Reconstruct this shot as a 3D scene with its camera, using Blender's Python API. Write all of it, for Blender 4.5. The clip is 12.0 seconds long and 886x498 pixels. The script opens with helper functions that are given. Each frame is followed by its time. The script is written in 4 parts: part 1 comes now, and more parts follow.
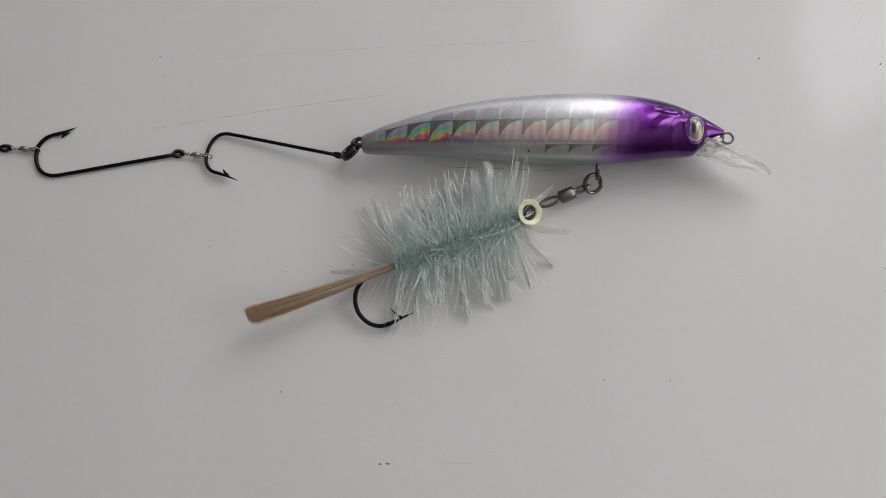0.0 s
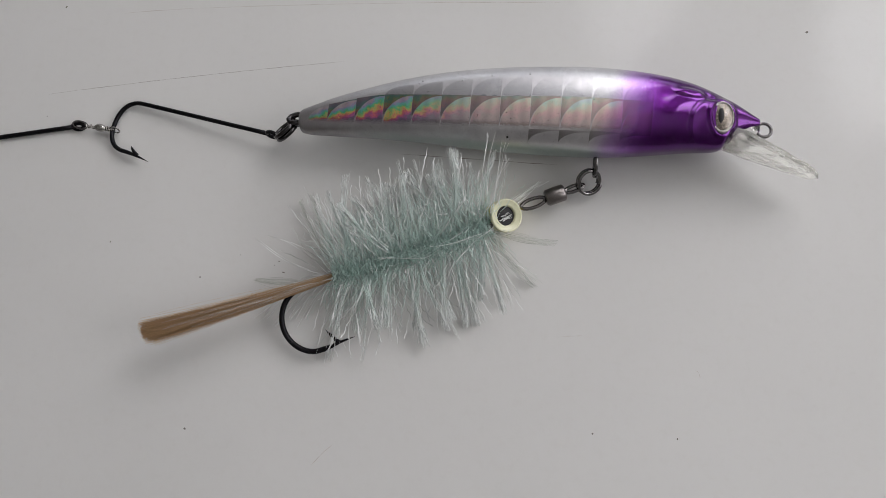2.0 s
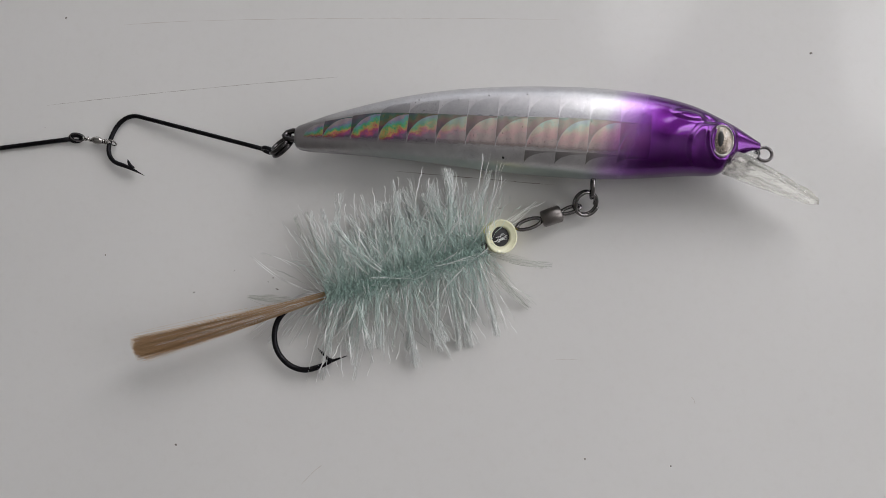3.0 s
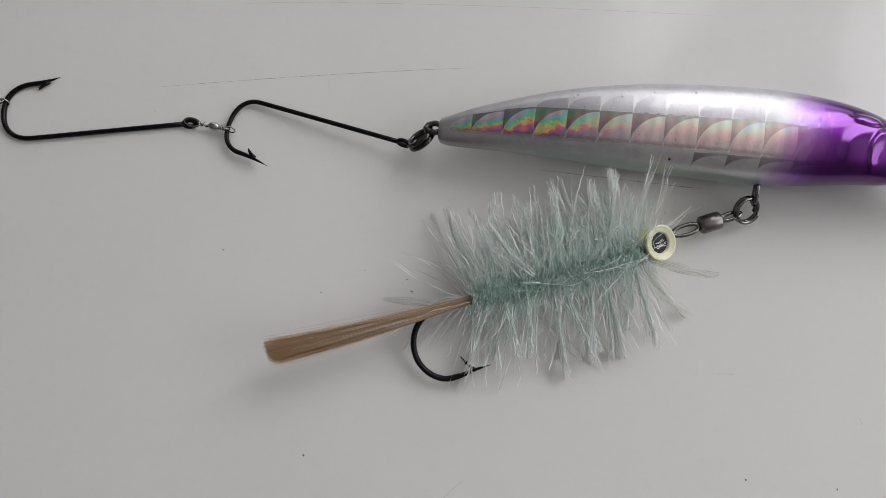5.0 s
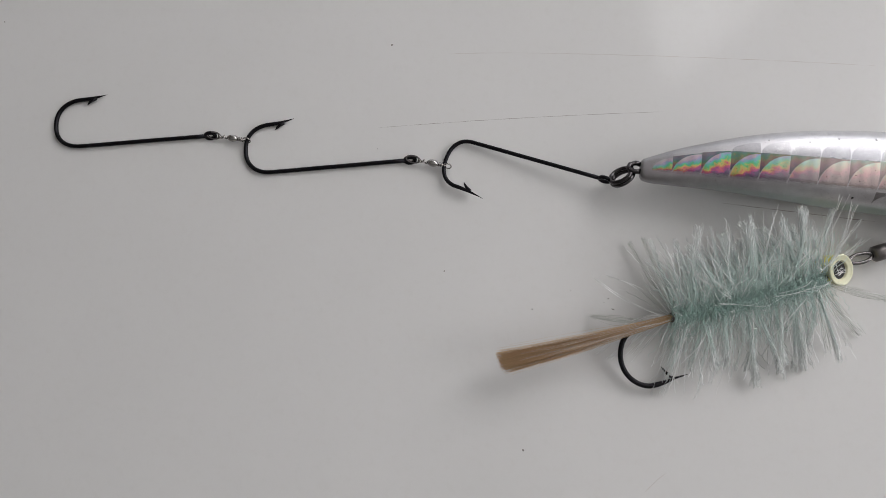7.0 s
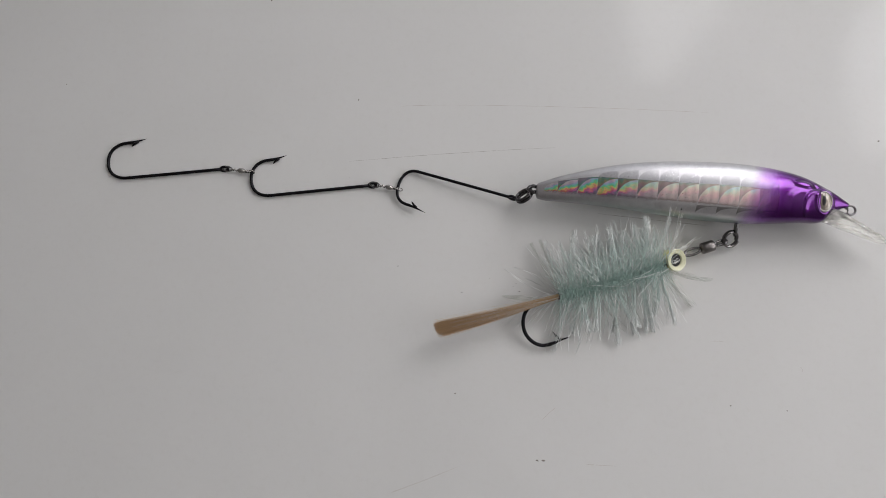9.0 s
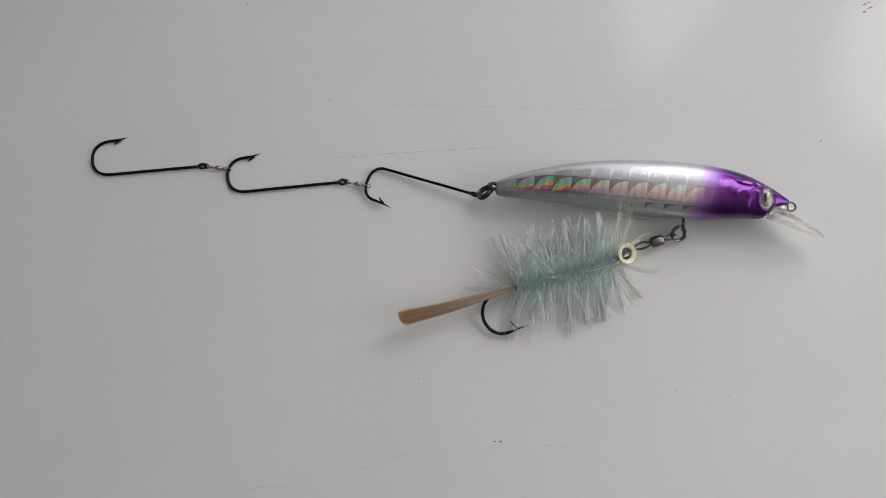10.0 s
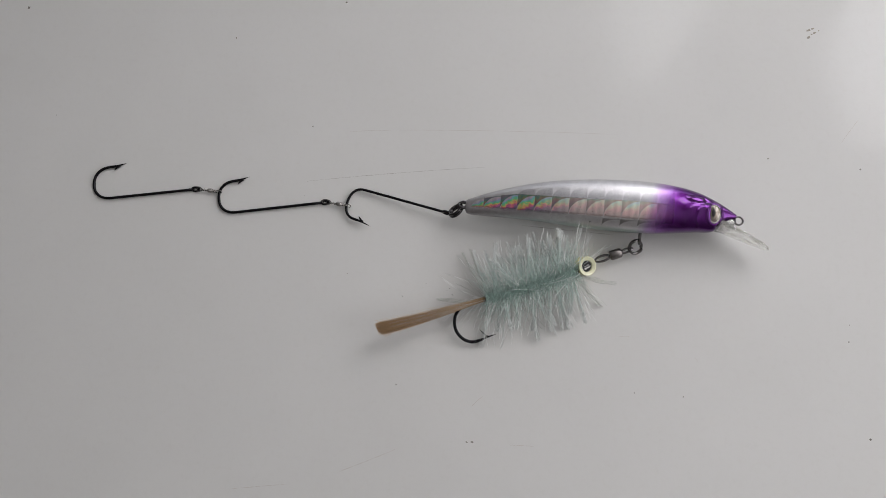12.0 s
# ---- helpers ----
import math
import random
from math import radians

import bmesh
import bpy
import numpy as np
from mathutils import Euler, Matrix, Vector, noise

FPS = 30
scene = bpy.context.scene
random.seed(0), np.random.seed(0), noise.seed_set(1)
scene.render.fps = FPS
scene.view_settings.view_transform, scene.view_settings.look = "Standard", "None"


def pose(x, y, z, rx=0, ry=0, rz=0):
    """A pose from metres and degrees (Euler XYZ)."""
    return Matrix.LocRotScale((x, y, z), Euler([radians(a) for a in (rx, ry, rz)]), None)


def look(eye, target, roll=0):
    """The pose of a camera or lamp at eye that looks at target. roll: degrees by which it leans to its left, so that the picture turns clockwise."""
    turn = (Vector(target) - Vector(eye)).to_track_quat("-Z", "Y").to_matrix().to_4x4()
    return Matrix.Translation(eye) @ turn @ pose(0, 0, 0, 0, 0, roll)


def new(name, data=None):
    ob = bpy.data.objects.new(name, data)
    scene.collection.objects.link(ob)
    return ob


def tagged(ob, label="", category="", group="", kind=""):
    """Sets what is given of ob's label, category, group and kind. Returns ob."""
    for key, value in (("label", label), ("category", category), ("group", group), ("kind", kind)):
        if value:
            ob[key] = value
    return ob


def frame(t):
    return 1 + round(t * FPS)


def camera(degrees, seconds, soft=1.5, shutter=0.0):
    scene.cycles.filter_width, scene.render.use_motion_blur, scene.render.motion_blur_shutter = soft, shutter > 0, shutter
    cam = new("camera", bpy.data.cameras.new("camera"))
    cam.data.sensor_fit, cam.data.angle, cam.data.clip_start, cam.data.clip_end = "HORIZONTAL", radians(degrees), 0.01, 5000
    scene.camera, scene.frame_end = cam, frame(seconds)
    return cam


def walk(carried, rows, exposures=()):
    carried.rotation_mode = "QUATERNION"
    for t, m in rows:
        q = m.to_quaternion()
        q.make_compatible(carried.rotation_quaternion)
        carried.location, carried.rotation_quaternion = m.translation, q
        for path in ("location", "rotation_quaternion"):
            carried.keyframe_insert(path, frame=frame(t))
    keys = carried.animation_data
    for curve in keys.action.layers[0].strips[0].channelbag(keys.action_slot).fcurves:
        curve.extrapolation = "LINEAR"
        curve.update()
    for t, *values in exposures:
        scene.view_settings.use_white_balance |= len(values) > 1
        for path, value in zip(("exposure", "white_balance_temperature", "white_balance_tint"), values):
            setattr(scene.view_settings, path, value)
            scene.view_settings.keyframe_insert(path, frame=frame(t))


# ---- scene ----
cam = camera(68.0, 12.0, soft=0.65)
# seconds, eye in metres, turn in degrees; the camera looks down at a table
ROWS = [
    (0.0, 0.05009, -0.06518, 0.20196, 10.441, 3.894, 3.026),
    (0.5, 0.05658, -0.06007, 0.18813, 10.068, 4.201, 3.104),
    (1.0, 0.05785, -0.06079, 0.17171, 10.478, 4.755, 3.903),
    (1.5, 0.05943, -0.05836, 0.16064, 10.428, 4.062, 4.285),
    (2.0, 0.06059, -0.05370, 0.16002, 10.357, 4.343, 5.465),
    (2.5, 0.06526, -0.04903, 0.15967, 10.295, 4.980, 6.174),
    (4.5, 0.03798, -0.04677, 0.15587, 9.963, 4.193, 7.159),
    (5.0, 0.02405, -0.04956, 0.15311, 9.990, 3.135, 7.774),
    (5.5, 0.01044, -0.05231, 0.15483, 9.464, 3.883, 8.563),
    (6.0, -0.00159, -0.05249, 0.15939, 9.409, 3.948, 8.699),
    (6.5, -0.01649, -0.04863, 0.17253, 8.979, 5.456, 8.805),
    (6.7, -0.02261, -0.04969, 0.17423, 9.076, 4.554, 8.590),
    (8.3, -0.02049, -0.06498, 0.23050, 11.705, 6.550, 8.267),
    (8.5, -0.01097, -0.06428, 0.23320, 11.124, 5.380, 7.846),
    (9.0, -0.00027, -0.06317, 0.24607, 10.053, 4.321, 7.440),
    (9.5, 0.00882, -0.05965, 0.25527, 9.511, 3.540, 7.294),
    (10.0, 0.01478, -0.06195, 0.25925, 9.122, 4.353, 7.505),
    (10.5, 0.02004, -0.06081, 0.26331, 9.205, 4.779, 6.875),
    (11.0, 0.02373, -0.05861, 0.26666, 9.511, 5.305, 6.769),
    (11.5, 0.02747, -0.05992, 0.27289, 9.690, 5.486, 6.869),
    (12.0, 0.02992, -0.05903, 0.27876, 9.473, 5.075, 6.879),
]
walk(cam, [(t, pose(x, y, z, rx, ry, rz)) for t, x, y, z, rx, ry, rz in ROWS],
     ((0.0, -0.18), (1.5, -0.16), (2.5, -0.17), (4.5, -0.12), (5.5, -0.07), (6.5, -0.02), (8.5, -0.08), (9.5, -0.11), (12.0, -0.14)))

# ---- light: daylight from a window beside the table ----
world = bpy.data.worlds.new("world")
scene.world = world
world.use_nodes = True
wt = world.node_tree
sky = wt.nodes.new("ShaderNodeTexSky")
sky.sky_type = "NISHITA"
sky.sun_disc = False
sky.sun_elevation, sky.sun_rotation = radians(45), radians(20)
wt.links.new(sky.outputs[0], wt.nodes["Background"].inputs[0])
wt.nodes["Background"].inputs[1].default_value = 0.08


def window_light(name, centre, target, width, height, watts, colour):
    lamp = bpy.data.lights.new(name, "AREA")
    lamp.shape, lamp.size, lamp.size_y, lamp.energy, lamp.color = "RECTANGLE", width, height, watts, colour
    ob = new(name, lamp)
    ob.matrix_world = look(centre, target)
    return ob


window_light("daylight_narrow", (0.26, 0.63, 0.775), (0.26, 0.0, 0.775), 0.26, 0.93, 4.2, (1.0, 0.985, 0.992))
window_light("daylight_wide", (0.77, 0.63, 0.96), (0.77, 0.0, 0.96), 0.42, 1.30, 12.0, (1.0, 0.985, 0.992))
# Unseen low strip lamp, added for the bright band along the lure's back.
window_light("low_strip_lamp", (0.16, 0.63, 0.19), (0.16, 0.0, 0.19), 1.26, 0.14, 0.8, (1.0, 0.985, 0.992))
window_light("daylight_side", (1.17, 0.0, 0.62), (0.0, 0.0, 0.62), 0.70, 0.60, 5.6, (1.0, 0.985, 0.992))

MM = 0.001


# ---- materials ----
def nodes_of(name):
    m = bpy.data.materials.new(name)
    m.use_nodes = True
    return m, m.node_tree, m.node_tree.nodes["Principled BSDF"]


def put(tree, kind, **values):
    n = tree.nodes.new(kind)
    for key, value in values.items():
        n.inputs[key.replace("_", " ")].default_value = value
    return n


def ramp(tree, source, stops):
    n = tree.nodes.new("ShaderNodeValToRGB")
    while len(n.color_ramp.elements) < len(stops):
        n.color_ramp.elements.new(0.5)
    for e, (at, colour) in zip(n.color_ramp.elements, stops):
        e.position, e.color = at, (*colour, 1)
    tree.links.new(source, n.inputs[0])
    return n.outputs[0]


def coords(tree, scale=1000.0):
    """Object coordinates in millimetres."""
    c = tree.nodes.new("ShaderNodeTexCoord")
    m = tree.nodes.new("ShaderNodeVectorMath")
    m.operation = "SCALE"
    m.inputs[3].default_value = scale
    tree.links.new(c.outputs["Object"], m.inputs[0])
    return m.outputs[0]


def noise_of(tree, vector, scale, detail=3.0, rough=0.55):
    n = put(tree, "ShaderNodeTexNoise", Scale=scale, Detail=detail, Roughness=rough)
    tree.links.new(vector, n.inputs["Vector"])
    return n.outputs[0]


def mixed(tree, factor, a, b, blend="MIX"):
    n = tree.nodes.new("ShaderNodeMix")
    n.data_type, n.blend_type = "RGBA", blend
    for socket, value in ((n.inputs[0], factor), (n.inputs[6], a), (n.inputs[7], b)):
        if isinstance(value, bpy.types.NodeSocket):
            tree.links.new(value, socket)
        elif isinstance(value, tuple):
            socket.default_value = (*value, 1)
        else:
            socket.default_value = value
    return n.outputs[2]


def math_of(tree, op, a, b=0.0, clamp=False):
    n = tree.nodes.new("ShaderNodeMath")
    n.operation, n.use_clamp = op, clamp
    for socket, value in ((n.inputs[0], a), (n.inputs[1], b)):
        if isinstance(value, bpy.types.NodeSocket):
            tree.links.new(value, socket)
        else:
            socket.default_value = value
    return n.outputs[0]


def bumped(tree, bsdf, height, strength, distance):
    n = put(tree, "ShaderNodeBump", Strength=strength, Distance=distance)
    tree.links.new(height, n.inputs["Height"])
    tree.links.new(n.outputs[0], bsdf.inputs["Normal"])


def plain(name, colour, rough=0.4, metal=0.0, vary=0.12, scale=0.8, bump=0.0, coat=0.0, transmission=0.0):
    """A surface of one colour with mottling at two scales, rough spots and fine relief."""
    m, tree, b = nodes_of(name)
    v = coords(tree)
    big, fine = noise_of(tree, v, scale * 0.25), noise_of(tree, v, scale * 3.0)
    low, high = tuple(c * (1 - vary) for c in colour), tuple(min(1.0, c * (1 + vary)) for c in colour)
    base = mixed(tree, 0.5, ramp(tree, big, ((0.3, low), (0.7, high))), ramp(tree, fine, ((0.3, low), (0.7, high))))
    tree.links.new(base, b.inputs["Base Color"])
    r = ramp(tree, fine, ((0.3, (rough * 0.8,) * 3), (0.7, (min(1.0, rough * 1.25),) * 3)))
    tree.links.new(r, b.inputs["Roughness"])
    b.inputs["Metallic"].default_value = metal
    b.inputs["Coat Weight"].default_value = coat
    b.inputs["Coat Roughness"].default_value = 0.06
    b.inputs["Transmission Weight"].default_value = transmission
    if bump:
        bumped(tree, b, fine, 0.5, bump)
    return m


def laminate():
    m, tree, b = nodes_of("white_laminate")
    v = coords(tree)
    cloud = ramp(tree, noise_of(tree, v, 0.012, 4), ((0.3, (0.668, 0.660, 0.650)), (0.7, (0.698, 0.689, 0.680))))
    grime = ramp(tree, noise_of(tree, v, 0.35, 6, 0.7), ((0.25, (0.975, 0.972, 0.965)), (0.5, (1, 1, 1))))
    tree.links.new(mixed(tree, 1.0, cloud, grime, "MULTIPLY"), b.inputs["Base Color"])
    smear = ramp(tree, noise_of(tree, v, 0.05, 5, 0.65), ((0.35, (0.07,) * 3), (0.65, (0.13,) * 3)))
    tree.links.new(smear, b.inputs["Roughness"])
    peel = math_of(tree, "ADD", noise_of(tree, v, 0.25, 2), math_of(tree, "MULTIPLY", noise_of(tree, v, 2.2, 2), 0.12))
    bumped(tree, b, peel, 0.4, 0.00009)
    b.inputs["Specular IOR Level"].default_value = 0.15
    return m


def purple_mask(tree, v):
    """0 on the silver flank, 1 on the purple head; the spray line is speckled and slants over the back."""
    split = tree.nodes.new("ShaderNodeSeparateXYZ")
    tree.links.new(v, split.inputs[0])
    x, y = split.outputs[0], split.outputs[1]
    slant = math_of(tree, "ADD", x, math_of(tree, "MULTIPLY", math_of(tree, "SUBTRACT", 9.0, y), 0.28))
    wobble = math_of(tree, "MULTIPLY", math_of(tree, "SUBTRACT", noise_of(tree, v, 5.0, 3, 0.8), 0.5), 5.0)
    t = math_of(tree, "ADD", slant, wobble)
    return math_of(tree, "DIVIDE", math_of(tree, "SUBTRACT", t, 81.0), 15.0, True), x, y


def dyed(tree, mask, colour):
    """A colour under the clear purple dye, from none to full."""
    dye = ramp(tree, mask, ((0.0, (1, 1, 1)), (0.3, (0.66, 0.40, 0.84)), (0.6, (0.32, 0.085, 0.50)), (0.8, (0.17, 0.010, 0.28)), (1.0, (0.135, 0.0035, 0.225))))
    return mixed(tree, 1.0, colour, dye, "MULTIPLY")


def lure_skin():
    m, tree, b = nodes_of("lacquered_silver_and_purple")
    v = coords(tree)
    mask, x, y = purple_mask(tree, v)
    fine = noise_of(tree, v, 6.0, 4, 0.7)
    silver = ramp(tree, fine, ((0.3, (0.50, 0.492, 0.505)), (0.6, (0.63, 0.622, 0.636))))
    # Back edge greyed: the dark reflection along the crest is put in the colour.
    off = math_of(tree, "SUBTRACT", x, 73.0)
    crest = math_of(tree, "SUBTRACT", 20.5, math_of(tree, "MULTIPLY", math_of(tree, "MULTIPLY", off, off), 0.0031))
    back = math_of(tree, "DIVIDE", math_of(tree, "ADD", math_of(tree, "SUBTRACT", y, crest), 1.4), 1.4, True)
    pits = ramp(tree, noise_of(tree, v, 2.8, 5, 0.85), ((0.34, (0.45, 0.42, 0.42)), (0.42, (1, 1, 1))))
    silver = mixed(tree, 1.0, silver, pits, "MULTIPLY")
    silver = mixed(tree, 1.0, silver, ramp(tree, noise_of(tree, v, 0.3, 4, 0.7), ((0.3, (0.84, 0.83, 0.85)), (0.7, (1.06, 1.06, 1.06)))), "MULTIPLY")
    down = math_of(tree, "SUBTRACT", x, 70.0)
    keel = math_of(tree, "SUBTRACT", math_of(tree, "MULTIPLY", math_of(tree, "MULTIPLY", down, down), 0.0006), 1.9)
    belly = math_of(tree, "DIVIDE", math_of(tree, "SUBTRACT", math_of(tree, "ADD", keel, 0.9), y), 0.8, True)
    belly = math_of(tree, "MULTIPLY", belly, math_of(tree, "DIVIDE", math_of(tree, "SUBTRACT", x, 22.0), 14.0, True))
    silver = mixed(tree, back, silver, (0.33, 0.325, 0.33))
    # View-dependent shading of the tail end, averaged into the base colour.
    tail_shade = math_of(tree, "MULTIPLY", math_of(tree, "DIVIDE", math_of(tree, "SUBTRACT", 44.0, x), 32.0, True), 0.58)
    silver = mixed(tree, tail_shade, silver, (0.17, 0.155, 0.155))
    flank = mixed(tree, belly, silver, (0.38, 0.45, 0.43))
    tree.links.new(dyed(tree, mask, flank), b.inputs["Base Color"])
    tree.links.new(math_of(tree, "SUBTRACT", 0.85, math_of(tree, "MULTIPLY", belly, 0.45)), b.inputs["Metallic"])
    tree.links.new(mixed(tree, mask, ramp(tree, fine, ((0.3, (0.34,) * 3), (0.7, (0.46,) * 3))), (0.17,) * 3), b.inputs["Roughness"])
    b.inputs["Coat Weight"].default_value, b.inputs["Coat Roughness"].default_value = 0.5, 0.06
    bumped(tree, b, math_of(tree, "ADD", noise_of(tree, v, 3.0, 3, 0.7), math_of(tree, "MULTIPLY", noise_of(tree, v, 0.6, 2), 0.8)), 0.35, 0.00006)
    return m


def holo_foil(name, row="scale"):
    """Printed holographic foil: rainbow bands near the tail, pastel towards the head, pitted silver all over.
    row: the bright fans (scale), the dark beds between them (bed), the row above (upper) or below (lower)."""
    m, tree, b = nodes_of(name)
    v = coords(tree)
    mask, x, y = purple_mask(tree, v)
    info = tree.nodes.new("ShaderNodeObjectInfo")

    def add(p, q):
        return math_of(tree, "ADD", p, q)

    def sub(p, q):
        return math_of(tree, "SUBTRACT", p, q)

    def mul(p, q):
        return math_of(tree, "MULTIPLY", p, q)

    def rise(p, lo, hi):
        return math_of(tree, "DIVIDE", sub(p, lo), hi - lo, True)

    # height over the row of scales, 0 at its foot and 1 at its upper seam
    seam = math_of(tree, "MINIMUM", add(mul(x, 0.21), 2.2), add(mul(x, 0.017), 7.7))
    foot = add(mul(math_of(tree, "MAXIMUM", sub(x, 43.0), 0.0), 0.013), 1.3)
    over = sub(y, foot)
    u = math_of(tree, "DIVIDE", over, sub(seam, foot))
    step = math_of(tree, "FRACT", math_of(tree, "DIVIDE", sub(x, 8.55), 6.95))
    cloud, grit = sub(noise_of(tree, v, 0.5, 3), 0.5), sub(noise_of(tree, v, 3.4, 4, 0.7), 0.5)
    own = mul(sub(info.outputs["Random"], 0.5), 0.16)
    phase = add(add(u, add(mul(cloud, 0.75), mul(grit, mul(add(u, 0.30), 0.55)))), own)
    phase = add(sub(phase, mul(rise(x, 20.0, 40.0), 0.24)), mul(sub(step, 0.5), -0.25))
    if row == "bed":
        phase = sub(phase, 0.35)
    rainbow = ramp(tree, phase, ((0.0, (0.20, 0.15, 0.25)), (0.09, (0.52, 0.12, 0.36)), (0.18, (0.74, 0.17, 0.20)), (0.28, (0.74, 0.52, 0.16)), (0.40, (0.12, 0.58, 0.22)), (0.54, (0.15, 0.50, 0.46)), (0.65, (0.32, 0.31, 0.52)), (0.78, (0.50, 0.37, 0.41)), (0.95, (0.42, 0.40, 0.41))))
    pastel = ramp(tree, phase, ((0.0, (0.56, 0.42, 0.40)), (0.2, (0.70, 0.40, 0.41)), (0.4, (0.67, 0.56, 0.43)), (0.62, (0.43, 0.63, 0.52)), (0.85, (0.46, 0.50, 0.63))))
    near_tail = ramp(tree, math_of(tree, "DIVIDE", x, 100.0), ((0.08, (0.35,) * 3), (0.14, (0.95,) * 3), (0.35, (0.95,) * 3), (0.44, (0.45,) * 3), (0.54, (0.0,) * 3)))
    grey = ramp(tree, info.outputs["Random"], ((0.0, (0.55, 0.535, 0.540)), (1.0, (0.65, 0.632, 0.638))))
    tint = ramp(tree, math_of(tree, "DIVIDE", x, 100.0), ((0.40, (0.35,) * 3), (0.60, (0.70,) * 3)))
    base = mixed(tree, near_tail, mixed(tree, tint, grey, pastel), rainbow)
    if row == "bed":
        fade = sub(0.76, mul(rise(x, 38.0, 74.0), 0.44))
        base = mixed(tree, fade, base, (0.10, 0.097, 0.10))
    elif row == "upper":
        base = mixed(tree, 0.8, base, (0.45, 0.46, 0.50))
        # Tail-end shading put into this row's colour too, gone by x = 52.
        base = mixed(tree, sub(0.5, mul(rise(x, 22.0, 52.0), 0.5)), base, (0.16, 0.150, 0.158))
    elif row == "lower":
        base = mixed(tree, 0.75, base, (0.13, 0.125, 0.128))
    rays = put(tree, "ShaderNodeTexWave", Scale=0.11, Distortion=3.0, Detail=2.0)
    tree.links.new(v, rays.inputs["Vector"])
    base = mixed(tree, 1.0, base, ramp(tree, rays.outputs[1], ((0.0, (0.88,) * 3), (1.0, (1.08,) * 3))), "MULTIPLY")
    spots = add(noise_of(tree, v, 3.6, 5, 0.85), mul(math_of(tree, "MAXIMUM", sub(u, 0.35), 0.0), 0.06))
    base = mixed(tree, 1.0, base, ramp(tree, spots, ((0.37, (0.26, 0.22, 0.22)), (0.43, (1, 1, 1)))), "MULTIPLY")
    tree.links.new(dyed(tree, mask, base), b.inputs["Base Color"])
    b.inputs["Metallic"].default_value, b.inputs["Roughness"].default_value = 0.8, 0.42
    b.inputs["Coat Weight"].default_value, b.inputs["Coat Roughness"].default_value = 0.6, 0.06
    if row == "scale":
        cover = math_of(tree, "MULTIPLY", rise(add(over, mul(grit, 2.2)), -0.1, 1.5), 1.0, True)
    elif row == "bed":
        cover = math_of(tree, "MULTIPLY", rise(add(over, mul(grit, 1.5)), 0.1, 1.6), 0.92, True)
    elif row == "upper":
        cover = mul(sub(1.0, mul(rise(sub(y, seam), 0.0, 6.0), 0.95)), 0.42)
    else:
        cover = mul(sub(1.0, mul(step, 0.5)), 0.6)
    tree.links.new(mul(cover, sub(1.0, mul(mask, 0.9))), b.inputs["Alpha"])
    bumped(tree, b, add(noise_of(tree, v, 3.4, 3, 0.7), mul(noise_of(tree, v, 0.6, 2), 0.6)), 0.3, 0.00005)
    return m


def clear_plastic(name, colour, frosted, clear):
    """Moulded clear plastic, slightly wavy, a little milky."""
    m, tree, b = nodes_of(name)
    v = coords(tree)
    b.inputs["Base Color"].default_value = (*colour, 1)
    b.inputs["Transmission Weight"].default_value, b.inputs["IOR"].default_value = 1.0, 1.49
    tree.links.new(ramp(tree, noise_of(tree, v, 0.8, 3), ((0.35, (0.02,) * 3), (0.7, (0.16,) * 3))), b.inputs["Roughness"])
    bumped(tree, b, noise_of(tree, v, 0.2, 2), 1.0, 0.0024)
    lit_through(tree, b, (0.97, 0.965, 0.92), frosted, clear)
    return m


def fibre(name, colour, through_colour, rough=0.25, shade=0.9, clear=0.10, share=0.42, root=None):
    """A translucent synthetic fibre, each strand a little different, tinted towards the body by its dye (root)."""
    m, tree, b = nodes_of(name)
    island = tree.nodes.new("ShaderNodeNewGeometry")
    low = tuple(c * shade for c in colour)
    base = ramp(tree, island.outputs["Random Per Island"], ((0.0, low), (0.6, colour), (1.0, tuple(min(1, c * 1.1) for c in colour))))
    if root:
        split = tree.nodes.new("ShaderNodeSeparateXYZ")
        tree.links.new(coords(tree), split.inputs[0])
        across = math_of(tree, "ADD", math_of(tree, "MULTIPLY", math_of(tree, "SUBTRACT", split.outputs[0], 20.6), -0.386), math_of(tree, "MULTIPLY", math_of(tree, "ADD", split.outputs[1], 35.3), 0.922))
        dye = math_of(tree, "DIVIDE", math_of(tree, "SUBTRACT", math_of(tree, "ABSOLUTE", across), 2.5), 16.0, True)
        base = mixed(tree, dye, root, base)
    tree.links.new(base, b.inputs["Base Color"])
    b.inputs["Roughness"].default_value = rough
    b.inputs["Specular IOR Level"].default_value = 1.0
    lit_through(tree, b, through_colour, share, clear)
    return m


def lit_through(tree, b, colour, share, clear):
    """Adds light that passes through: scattered (share) and straight (clear)."""
    t = put(tree, "ShaderNodeBsdfTranslucent", Color=(*colour, 1))
    mix = put(tree, "ShaderNodeMixShader", Fac=share)
    tree.links.new(b.outputs[0], mix.inputs[1])
    tree.links.new(t.outputs[0], mix.inputs[2])
    straight = put(tree, "ShaderNodeBsdfTransparent", Color=(1, 1, 1, 1))
    last = put(tree, "ShaderNodeMixShader", Fac=clear)
    tree.links.new(mix.outputs[0], last.inputs[1])
    tree.links.new(straight.outputs[0], last.inputs[2])
    tree.links.new(last.outputs[0], tree.nodes["Material Output"].inputs[0])


